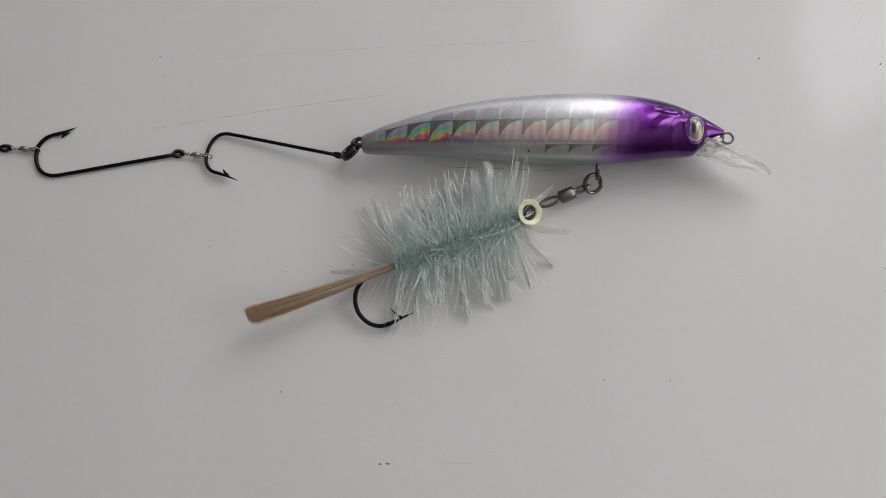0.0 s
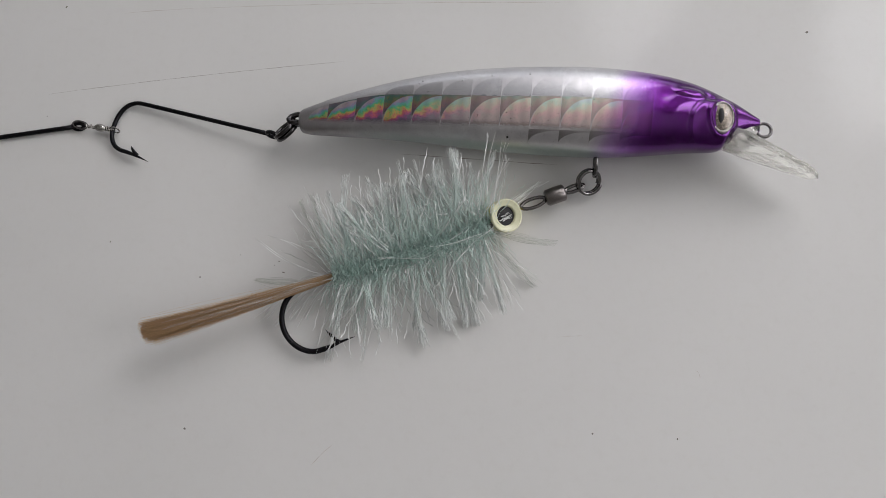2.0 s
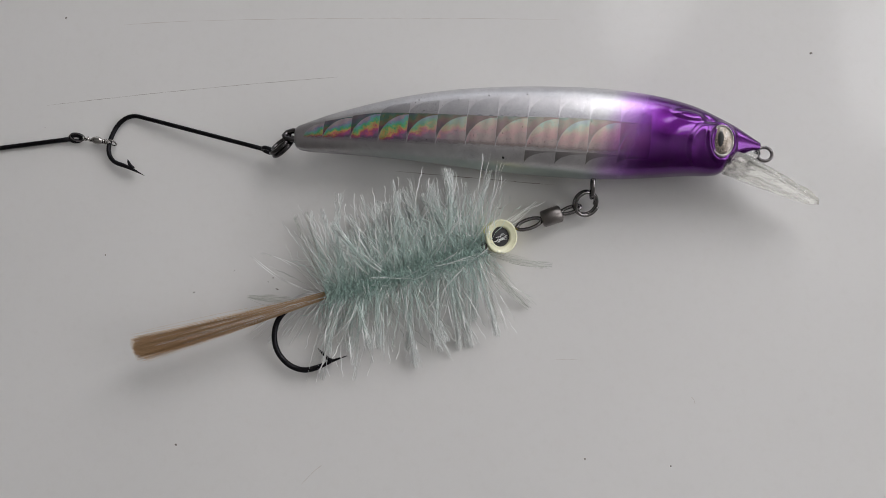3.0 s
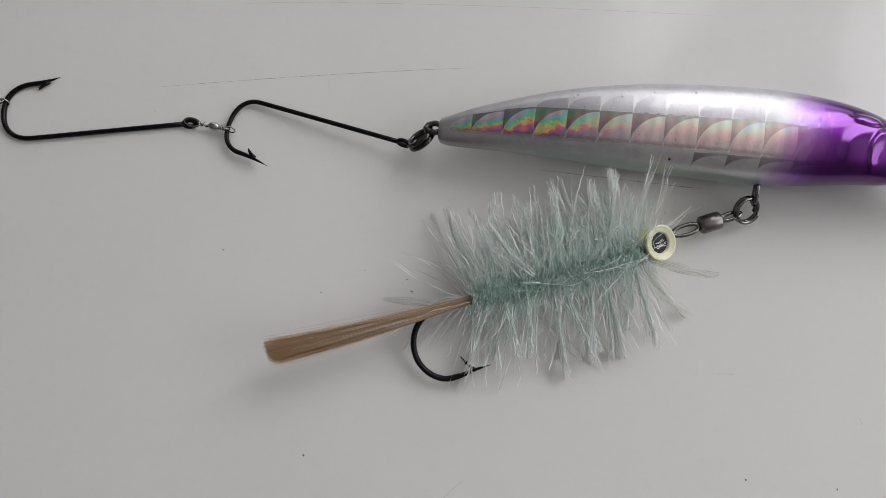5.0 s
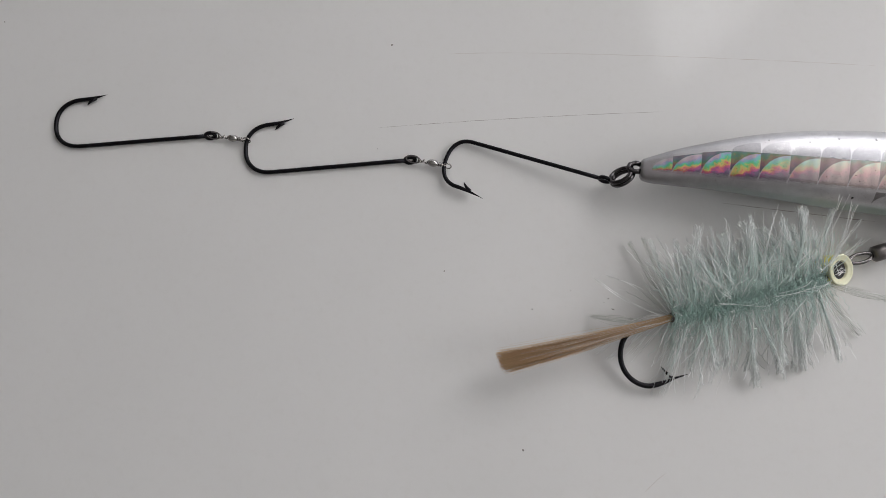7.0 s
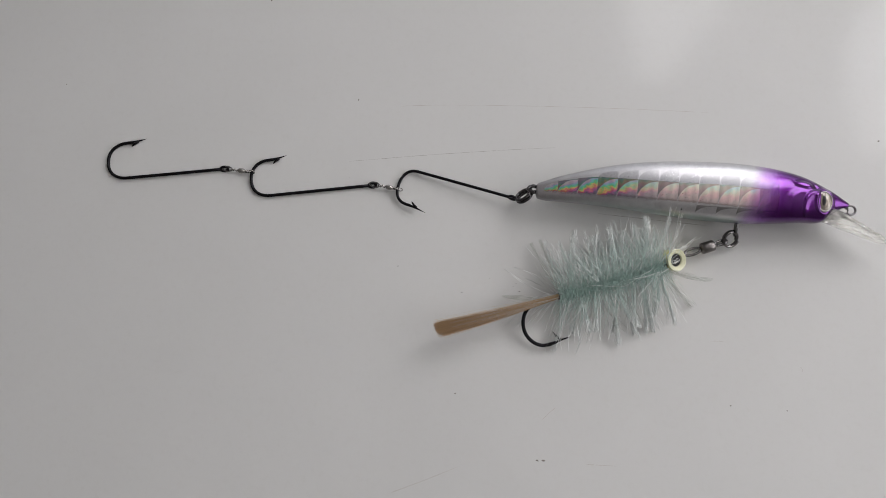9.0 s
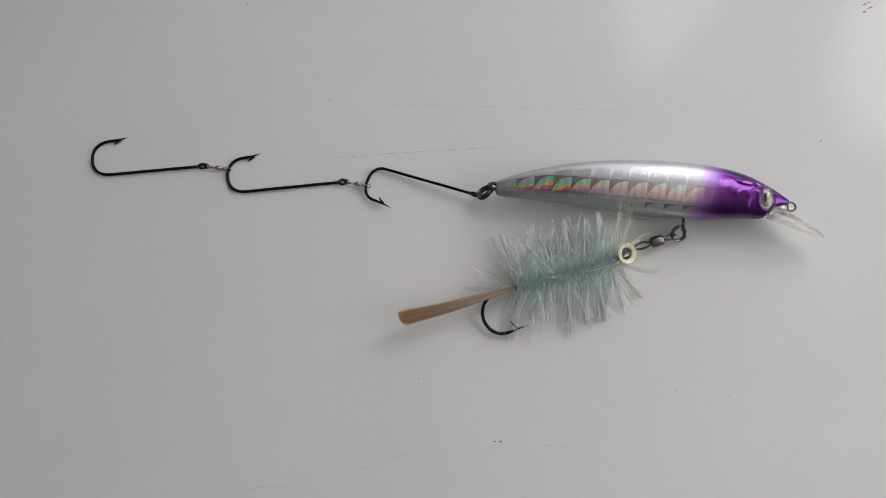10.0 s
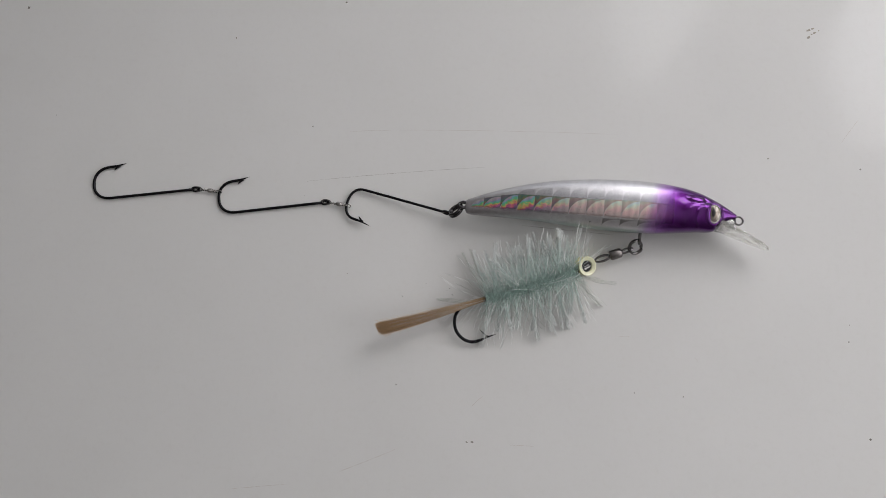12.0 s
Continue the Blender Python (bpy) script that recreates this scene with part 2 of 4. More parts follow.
M_TABLE = laminate()
M_WALL = plain("wall_paint", (0.74, 0.73, 0.71), 0.8, vary=0.05, scale=0.01)
# For the unseen west and south walls, greyed to weaken the fill light.
M_DIM = plain("wall_fill_cut_grey", (0.46, 0.45, 0.44), 0.8, vary=0.05, scale=0.01)
M_CEIL = plain("ceiling_paint", (0.84, 0.84, 0.83), 0.85, vary=0.04, scale=0.01)
M_FLOOR = plain("floor_boards", (0.22, 0.17, 0.12), 0.5, vary=0.25, scale=0.02)
M_FRAME = plain("window_paint", (0.75, 0.75, 0.73), 0.4, vary=0.04, scale=0.02)
M_CURTAIN = plain("curtain_cloth", (0.42, 0.41, 0.40), 0.9, vary=0.08, scale=0.3)
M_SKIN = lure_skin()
M_FOIL, M_FOIL_BED = holo_foil("holographic_foil"), holo_foil("holographic_foil_bed", "bed")
M_FOIL_UPPER, M_FOIL_LOWER = holo_foil("holographic_foil_back", "upper"), holo_foil("holographic_foil_belly", "lower")
M_BLACK = plain("black_nickel_hook", (0.012, 0.0112, 0.0135), 0.30, 0.8, 0.3, 1.2)
M_GUN = plain("gunmetal", (0.19, 0.18, 0.182), 0.13, 1.0, 0.25, 1.2)
M_DARK_RING = plain("dark_nickel_ring", (0.075, 0.07, 0.073), 0.12, 1.0, 0.3, 1.2)
M_STEEL = plain("steel_wire", (0.40, 0.385, 0.37), 0.12, 1.0, 0.25, 1.5)
M_BARREL = plain("swivel_barrel", (0.20, 0.185, 0.18), 0.36, 1.0, 0.25, 2.0, bump=0.00003)
M_WHITE = plain("eye_white", (0.37, 0.35, 0.33), 0.2, 0.3, 0.9, 1.8, bump=0.0003, coat=1.0)
M_IRIS = plain("eye_iris", (0.24, 0.20, 0.165), 0.22, 0.5, 0.97, 1.1, bump=0.0003, coat=1.0)
M_PUPIL = plain("eye_pupil", (0.008, 0.007, 0.008), 0.6, 0.0, 0.2, 1.0)
M_CREAM = plain("cream_plastic", (0.68, 0.672, 0.47), 0.3, 0.0, 0.06, 0.8, coat=0.4)
M_YELLOW = plain("yellow_plastic", (0.84, 0.74, 0.16), 0.3, 0.0, 0.08, 0.8, coat=0.4)
M_LIP = clear_plastic("clear_plastic", (0.99, 0.98, 0.95), 0.22, 0.06)
M_RIM = clear_plastic("clear_plastic_edge", (0.96, 0.955, 0.93), 0.06, 0.06)
MINT_DYE = (0.65, 0.785, 0.74)
M_HAIR = fibre("pale_synthetic_fibre", (0.90, 0.92, 0.905), (0.90, 0.93, 0.915), 0.12, 0.66, 0.04, 0.40, root=MINT_DYE)
M_PALEMINT = fibre("pale_mint_fibre", (0.80, 0.875, 0.85), (0.83, 0.91, 0.885), 0.16, 0.75, root=MINT_DYE)
M_WHITEHAIR = fibre("white_fibre_tip", (0.975, 0.98, 0.975), (0.97, 0.98, 0.97), 0.09)
M_STRAY = fibre("grey_fibre", (0.70, 0.71, 0.675), (0.74, 0.76, 0.72), 0.25, 0.6)
M_MINT = fibre("mint_crinkled_fibre", (0.57, 0.715, 0.67), (0.66, 0.80, 0.76), 0.18, 0.62)
M_BRISTLE = fibre("tan_bristle", (0.69, 0.495, 0.30), (0.83, 0.625, 0.40), 0.14, 0.66, 0.12, 0.45)
M_CORE = plain("mint_thread_core", (0.45, 0.63, 0.575), 0.8, 0.0, 0.3, 3.0, bump=0.0002)
M_THREAD = plain("dark_binding_thread", (0.16, 0.14, 0.13), 0.6, 0.0, 0.3, 3.0)
M_SCRATCH = plain("scratch_dirt", (0.30, 0.265, 0.245), 0.7, vary=0.4, scale=1.5)
M_FAINT = plain("faint_scratch", (0.50, 0.45, 0.42), 0.6, vary=0.25, scale=1.5)
M_MARK = plain("worn_mark", (0.34, 0.31, 0.27), 0.7, vary=0.3, scale=3.0)
M_SPECK = plain("dark_speck", (0.17, 0.155, 0.14), 0.7, vary=0.4, scale=3.0)


# ---- builders ----
def part(name, bm, material, parent=None, label="", smooth=True):
    """Links a bmesh as one mesh object, under a thing or a part."""
    me = bpy.data.meshes.new(name)
    bm.to_mesh(me)
    bm.free()
    return finish(name, me, material, parent, label, smooth)


def finish(name, me, material, parent, label, smooth):
    me.materials.append(material)
    if smooth:
        me.shade_smooth()
    ob = new(name, me)
    ob.parent = parent
    return tagged(ob, label)


def thing(name, label, category, group="", at=None):
    ob = new(name)
    ob.empty_display_size = 0.01
    if at is not None:
        ob.matrix_world = at
    return tagged(ob, label, category, group)


def box(bm, x0, x1, y0, y1, z0, z1, bevel=0.0):
    made = bmesh.ops.create_cube(bm, size=1, matrix=Matrix.LocRotScale(((x0 + x1) / 2, (y0 + y1) / 2, (z0 + z1) / 2), None, (x1 - x0, y1 - y0, z1 - z0)))
    if bevel:
        edges = list({e for v in made["verts"] for e in v.link_edges})
        bmesh.ops.bevel(bm, geom=edges, offset=bevel, segments=3, affect="EDGES", profile=0.5)
    return bm


def block(name, *sides, material, parent=None, bevel=0.0, label="", kind=""):
    ob = part(name, box(bmesh.new(), *sides, bevel=bevel), material, parent, label, smooth=False)
    return tagged(ob, kind=kind)


def tube(bm, points, radii, sides=10, closed=False):
    """Sweeps a round section along points (millimetres); radii is one number or one for each point."""
    pts = [Vector(p) * MM for p in points]
    n = len(pts)
    rad = [r * MM for r in (radii if hasattr(radii, "__len__") else [radii] * n)]
    up = None
    rings = []
    for i, p in enumerate(pts):
        a, b = (pts[i - 1], pts[(i + 1) % n]) if closed else (pts[max(i - 1, 0)], pts[min(i + 1, n - 1)])
        d = (b - a).normalized()
        if up is None:
            up = d.orthogonal().normalized()
        up = (up - d * up.dot(d)).normalized()
        side = d.cross(up)
        rings.append([bm.verts.new(p + rad[i] * (math.cos(2 * math.pi * k / sides) * up + math.sin(2 * math.pi * k / sides) * side)) for k in range(sides)])
    for i in range(n if closed else n - 1):
        r, s = rings[i], rings[(i + 1) % n]
        shift = 0
        if closed and i == n - 1:
            shift = min(range(sides), key=lambda k: (s[k].co - r[0].co).length)
        for k in range(sides):
            bm.faces.new((r[k], r[(k + 1) % sides], s[(k + 1 + shift) % sides], s[(k + shift) % sides]))
    if not closed:
        bm.faces.new(rings[0][::-1])
        bm.faces.new(rings[-1])
    return bm


def arc(cx, cy, rx, ry, a0, a1, n, z=0.0):
    return [(cx + rx * math.cos(radians(a0 + (a1 - a0) * i / n)), cy + ry * math.sin(radians(a0 + (a1 - a0) * i / n)), z) for i in range(n + 1)]


def lathe(bm, profile, sides=28, matrix=Matrix()):
    """Turns (radius, height) pairs in millimetres round the local z axis."""
    rings = []
    for r, h in profile:
        if r < 1e-6:
            rings.append([bm.verts.new(matrix @ Vector((0, 0, h * MM)))])
        else:
            rings.append([bm.verts.new(matrix @ Vector((r * MM * math.cos(2 * math.pi * k / sides), r * MM * math.sin(2 * math.pi * k / sides), h * MM))) for k in range(sides)])
    for a, b in zip(rings, rings[1:]):
        for k in range(sides):
            quad = [a[k % len(a)], a[(k + 1) % len(a)], b[(k + 1) % len(b)], b[k % len(b)]]
            bm.faces.new(list(dict.fromkeys(quad)))
    return bm


def smooth_through(knots, x):
    """A smooth curve (Catmull-Rom slopes) through (x, value) knots."""
    xs, ys = [k[0] for k in knots], [k[1] for k in knots]
    if x <= xs[0]:
        return ys[0]
    if x >= xs[-1]:
        return ys[-1]
    i = max(j for j in range(len(xs) - 1) if xs[j] <= x)
    slope = lambda j: (ys[min(j + 1, len(xs) - 1)] - ys[max(j - 1, 0)]) / (xs[min(j + 1, len(xs) - 1)] - xs[max(j - 1, 0)])
    h = xs[i + 1] - xs[i]
    t = (x - xs[i]) / h
    return (2 * t**3 - 3 * t**2 + 1) * ys[i] + (t**3 - 2 * t**2 + t) * h * slope(i) + (-2 * t**3 + 3 * t**2) * ys[i + 1] + (t**3 - t**2) * h * slope(i + 1)


# ---- the room that closes the place ----
def wall_with_openings(name, at, thick, lo, hi, z0, z1, openings):
    """A wall along x from lo to hi; openings: rows of start, end, sill, head."""
    bm = bmesh.new()
    xs = sorted({lo, hi, *[v for o in openings for v in o[:2]]})
    zs = sorted({z0, z1, *[v for o in openings for v in o[2:]]})
    for a, b in zip(xs, xs[1:]):
        foot = z0
        for c, d in [*zip(zs, zs[1:]), (z1, None)]:
            hole = d is not None and any(o[0] < (a + b) / 2 < o[1] and o[2] < (c + d) / 2 < o[3] for o in openings)
            if hole or d is None:
                if c > foot:
                    box(bm, a, b, at, at + thick, foot, c)
                foot = d
    return tagged(part(name, bm, M_WALL, smooth=False), "plain off-white painted wall with two window openings and an added low lamp slot", "wall", kind="structure")


def window(name, along, at, o0, o1, p0, p1):
    ob = tagged(new(name), "white painted window beside the table", "window", kind="structure")
    w = min(0.05, 0.12 * (p1 - p0))
    for nm, a0, a1, b0, b1 in (("frame_stile", o0, o0 + w, p0, p1), ("frame_stile", o1 - w, o1, p0, p1), ("frame_rail", o0 + w, o1 - w, p0, p0 + w), ("frame_rail", o0 + w, o1 - w, p1 - w, p1)):
        sides = (a0, a1, at, at + 0.06, b0, b1) if along == "x" else (at, at + 0.06, a0, a1, b0, b1)
        block(nm, *sides, material=M_FRAME, parent=ob, bevel=0.004)
    return ob


tagged(block("floor", -2.2, 1.34, -2.4, 0.8, -0.80, -0.75, material=M_FLOOR), "brown boarded floor", "floor", kind="structure")
tagged(block("ceiling", -2.2, 1.34, -2.4, 0.8, 1.75, 1.80, material=M_CEIL), "white painted ceiling", "ceiling", kind="structure")
wall_with_openings("wall_north", 0.65, 0.15, -2.2, 1.34, -0.75, 1.75, ((-0.48, 0.80, 0.06, 0.27), (0.12, 0.40, 0.30, 1.25), (0.54, 1.00, 0.30, 1.62)))
bm = bmesh.new()
for y0, y1, z0, z1 in ((-2.4, -0.37, -0.75, 1.75), (0.37, 0.65, -0.75, 1.75), (-0.37, 0.37, -0.75, 0.30), (-0.37, 0.37, 0.94, 1.75)):
    box(bm, 1.20, 1.34, y0, y1, z0, z1)
tagged(part("wall_east", bm, M_WALL, smooth=False), "plain off-white painted wall with a window opening", "wall", kind="structure")
tagged(block("wall_west", -2.2, -2.05, -2.4, 0.65, -0.75, 1.75, material=M_DIM), "plain unseen wall greyed to cut fill light", "wall", kind="structure")
tagged(block("wall_south", -2.05, 1.20, -2.4, -2.25, -0.75, 1.75, material=M_DIM), "plain unseen wall greyed to cut fill light", "wall", kind="structure")
window("window_1", "x", 0.69, 0.12, 0.40, 0.30, 1.25)
window("window_2", "x", 0.69, 0.54, 1.00, 0.30, 1.62)
# Frame of the slot made for the added low strip lamp.
window("low_lamp_slot", "x", 0.69, -0.48, 0.80, 0.06, 0.27)
window("window_3", "y", 1.24, -0.37, 0.37, 0.30, 0.94)


def curtain(left, right):
    """A gathered drape in front of the wall; left, right: its edges as (height, x) knots."""
    bm = bmesh.new()
    grid = []
    for i in range(29):
        z = 0.29 + 1.37 * i / 28
        a, b = smooth_through(left, z), smooth_through(right, z)
        grid.append([bm.verts.new((a + (b - a) * j / 40, 0.598 + 0.012 * math.sin(j * 1.35) + 0.004 * math.sin(j * 0.6 + z * 5), z)) for j in range(41)])
    for p, q in zip(grid, grid[1:]):
        for j in range(40):
            bm.faces.new((p[j], p[j + 1], q[j + 1], q[j]))
    ob = part("curtain", bm, M_CURTAIN)
    return tagged(ob, "grey cloth curtain tied back beside the window", "curtain", "curtains of the windows")


curtain(((0.29, 0.37), (0.9, 0.33), (1.2, 0.30), (1.66, 0.26)), ((0.29, 0.52), (0.88, 0.56), (1.2, 0.72), (1.46, 0.88), (1.66, 1.02)))
curtain(((0.29, 0.075), (1.66, 0.075)), ((0.29, 0.13), (0.9, 0.165), (1.2, 0.25), (1.3, 0.29), (1.66, 0.255)))
bm = bmesh.new()
tube(bm, [(0.0, 598, 1668), (1090, 598, 1668)], 9.0, 12)
tagged(part("curtain_rod", bm, M_FRAME), "white curtain rod over the windows", "curtain rod")

# ---- the table ----
table = thing("table", "white glossy laminate table with fine scratches and specks", "table")
block("tabletop", -0.80, 0.55, -0.52, 0.56, -0.028, 0.0, material=M_TABLE, parent=table, bevel=0.003)
for lx in (-0.74, 0.49):
    for ly in (-0.46, 0.50):
        block("leg", lx - 0.025, lx + 0.025, ly - 0.025, ly + 0.025, -0.75, -0.028, material=M_FRAME, parent=table, bevel=0.004)


def scratch(x0, y0, x1, y1, width, material, bow=0.0, dashes=1, seed=0):
    """A hair-thin scored line, in dashes, tapering at its ends."""
    rnd = random.Random(seed)
    bm = bmesh.new()
    d = Vector((x1 - x0, y1 - y0, 0))
    side = Vector((-d.y, d.x, 0)).normalized()
    n = 8 * dashes
    rows = []
    for i in range(n + 1):
        t = i / n
        p = Vector((x0, y0, 0)) + d * t + side * (bow * 4 * t * (1 - t) + rnd.uniform(-0.04, 0.04))
        w = width / 2 * (0.15 + 0.85 * abs(math.sin(math.pi * dashes * t * 0.93 + seed)) ** 0.6) * min(1.0, 0.2 + 8 * t, 0.2 + 8 * (1 - t)) * rnd.uniform(0.7, 1.2)
        rows.append((bm.verts.new((p + side * w + Vector((0, 0, 0.03))) * MM), bm.verts.new((p - side * w + Vector((0, 0, 0.03))) * MM)))
    for r, q in zip(rows, rows[1:]):
        bm.faces.new((r[0], r[1], q[1], q[0]))
    return part("scratch", bm, material, table, smooth=False)


def speck(x, y, r, seed=0, material=None, stretch=1.0, turn=0.0):
    """A flat crumb of dirt with an uneven outline."""
    rnd = random.Random(seed)
    bm = bmesh.new()
    c, s = math.cos(radians(turn)), math.sin(radians(turn))
    ring = []
    for k in range(9):
        a = 2 * math.pi * k / 9
        q = r * rnd.uniform(0.6, 1.15)
        u, v = q * math.cos(a) * stretch, q * math.sin(a)
        ring.append(bm.verts.new(((x + u * c - v * s) * MM, (y + u * s + v * c) * MM, 0.00003)))
    top = bm.verts.new((x * MM, y * MM, (0.06 + 0.15 * r) * MM))
    for k in range(9):
        bm.faces.new((ring[k], ring[(k + 1) % 9], top))
    return part("speck", bm, material or M_SPECK, table, smooth=False)


scratch(-65.8, 8.3, 14.6, 22.5, 0.12, M_SCRATCH, 0.5, 7, 1)
scratch(-48.6, 33.2, -29.6, 35.6, 0.15, M_FAINT, 0.1, 2, 2)
scratch(-29.6, 35.6, 70.4, 42.4, 0.13, M_FAINT, 0.6, 9, 3)
scratch(161.3, 46.5, 168.5, 58.3, 0.14, M_FAINT, 0.1, 3, 4)
scratch(32.3, -1.9, 72.2, -2.0, 0.16, M_SCRATCH, 0.0, 5, 5)
scratch(-32.7, -113.3, -8.7, -100.4, 0.16, M_FAINT, -0.2, 4, 6)
scratch(19.3, -80.3, 24.0, -74.9, 0.16, M_FAINT, 0.2, 2, 7)
scratch(-76.5, -126.0, -53.2, -120.9, 0.15, M_FAINT, 0.0, 3, 8)
scratch(76.0, -44.5, 81.1, -43.9, 0.13, M_FAINT, 0.0, 2, 9)
scratch(36.2, -93.3, 47.0, -92.4, 0.14, M_FAINT, 0.0, 3, 10)
scratch(107.4, -49.6, 108.4, -51.2, 0.14, M_FAINT, 0.4, 1, 11)
for n, (x, y, r) in enumerate(((132.3, 37.3, 0.38), (-66.0, 34.2, 0.35), (-15.2, -37.9, 0.22), (84.6, -66.3, 0.28), (103.8, -65.4, 0.25), (-13.0, -75.1, 0.28), (169.3, 36.1, 0.4), (175.4, -72.9, 0.6), (-217.1, 82.0, 0.8), (-129.6, 92.5, 0.6), (-59.2, 95.7, 0.5), (-190.4, 28.9, 0.25), (-109.4, 74.1, 0.4), (3.6, -33.3, 0.13), (-5.6, -31.4, 0.13), (-65.0, 2.0, 0.12), (-40.6, -30.8, 0.25), (166.5, -36.0, 0.3), (166.6, -29.2, 0.25), (-65.0, -2.5, 0.2))):
    speck(x, y, r, n)
speck(6.2, -34.9, 0.17, 33, stretch=2.6, turn=-20)
speck(4.7, -32.2, 0.13, 34, stretch=2.4, turn=10)
speck(21.3, -94.1, 0.35, 31, stretch=3.0, turn=5)
speck(19.1, -94.4, 0.3, 32, stretch=2.0)
for n, (x, y, r) in enumerate(((146.7, 96.7, 0.8), (148.4, 97.6, 0.6), (149.3, 95.8, 0.7), (147.0, 93.5, 0.8), (150.9, 96.8, 0.4), (148.1, 94.9, 0.5))):
    speck(x, y, r * 0.8, 40 + n, M_MARK, stretch=1.5, turn=30)


# ---- the minnow lure ----
TOP = ((8.0, 4.6), (8.6, 5.2), (18, 9.2), (35, 14.5), (53, 17.8), (75, 19.5), (90, 19.2), (101.3, 17.4), (110.4, 13.8), (117.6, 9.7))
LOW = ((8.0, 0.6), (8.6, -0.5), (11, -1.0), (14, -1.0), (27, -0.8), (42, -1.1), (56, -1.8), (76, -1.9), (89, -1.0), (102.4, 0.8), (109.0, 1.6), (110.6, 3.6), (112.9, 5.7), (117.6, 7.6))
WIDE = ((8.0, 1.7), (8.6, 2.0), (20, 3.8), (45, 6.8), (72, 7.8), (92, 6.9), (108, 4.3), (117.6, 1.5))
AXIS_Z, SQUARE = 8.2, 2.45


def section(x):
    top, low = smooth_through(TOP, x), smooth_through(LOW, x)
    return (top + low) / 2, (top - low) / 2, smooth_through(WIDE, x)


def plate(x, y, cx, cy, rx, ry, soft, turn=0.0):
    """1 inside a turned ellipse of the head, 0 outside, with a rounded edge of the given width."""
    c, s = math.cos(radians(turn)), math.sin(radians(turn))
    u, v = (x - cx) * c + (y - cy) * s, (y - cy) * c - (x - cx) * s
    d = (1 - math.hypot(u / rx, v / ry)) * min(rx, ry) / soft + 0.5
    d = min(1.0, max(0.0, d))
    return d * d * (3 - 2 * d)


def relief(x, y):
    """Moulded relief of the head over the smooth flank: cheek, gill cover, brow fold, eye socket."""
    if x < 92:
        return 0.0
    high = 0.30 * plate(x, y, 101.6, 6.1, 6.8, 5.5, 2.6, 12)
    high += 0.30 * plate(x, y, 105.5, 6.0, 4.9, 5.9, 0.7, -8) - 0.16 * plate(x, y, 104.9, 5.4, 3.0, 4.2, 2.2, -14)
    high += 0.36 * plate(x, y, 108.2, 8.0, 3.5, 4.9, 0.9) - 0.50 * plate(x, y, 108.2, 8.0, 2.7, 4.0, 0.7)
    high += 0.42 * plate(x, y, 100.6, 13.2, 3.4, 1.1, 1.0, -4) - 0.2 * plate(x, y, 104.8, 12.8, 1.6, 0.8, 0.7, -25)
    return high


def on_flank(x, y, proud=0.0):
    """The point of the lure's upper side over (x, y), in millimetres."""
    c, h, w = section(x)
    u = min(0.995, abs((y - c) / h))
    return Vector((x, y, AXIS_Z + w * (1 - u**SQUARE) ** (1 / SQUARE) + relief(x, y) + proud))


def flank_normal(x, y):
    a, b = on_flank(x + 0.5, y) - on_flank(x - 0.5, y), on_flank(x, y + 0.5) - on_flank(x, y - 0.5)
    return a.cross(b).normalized()


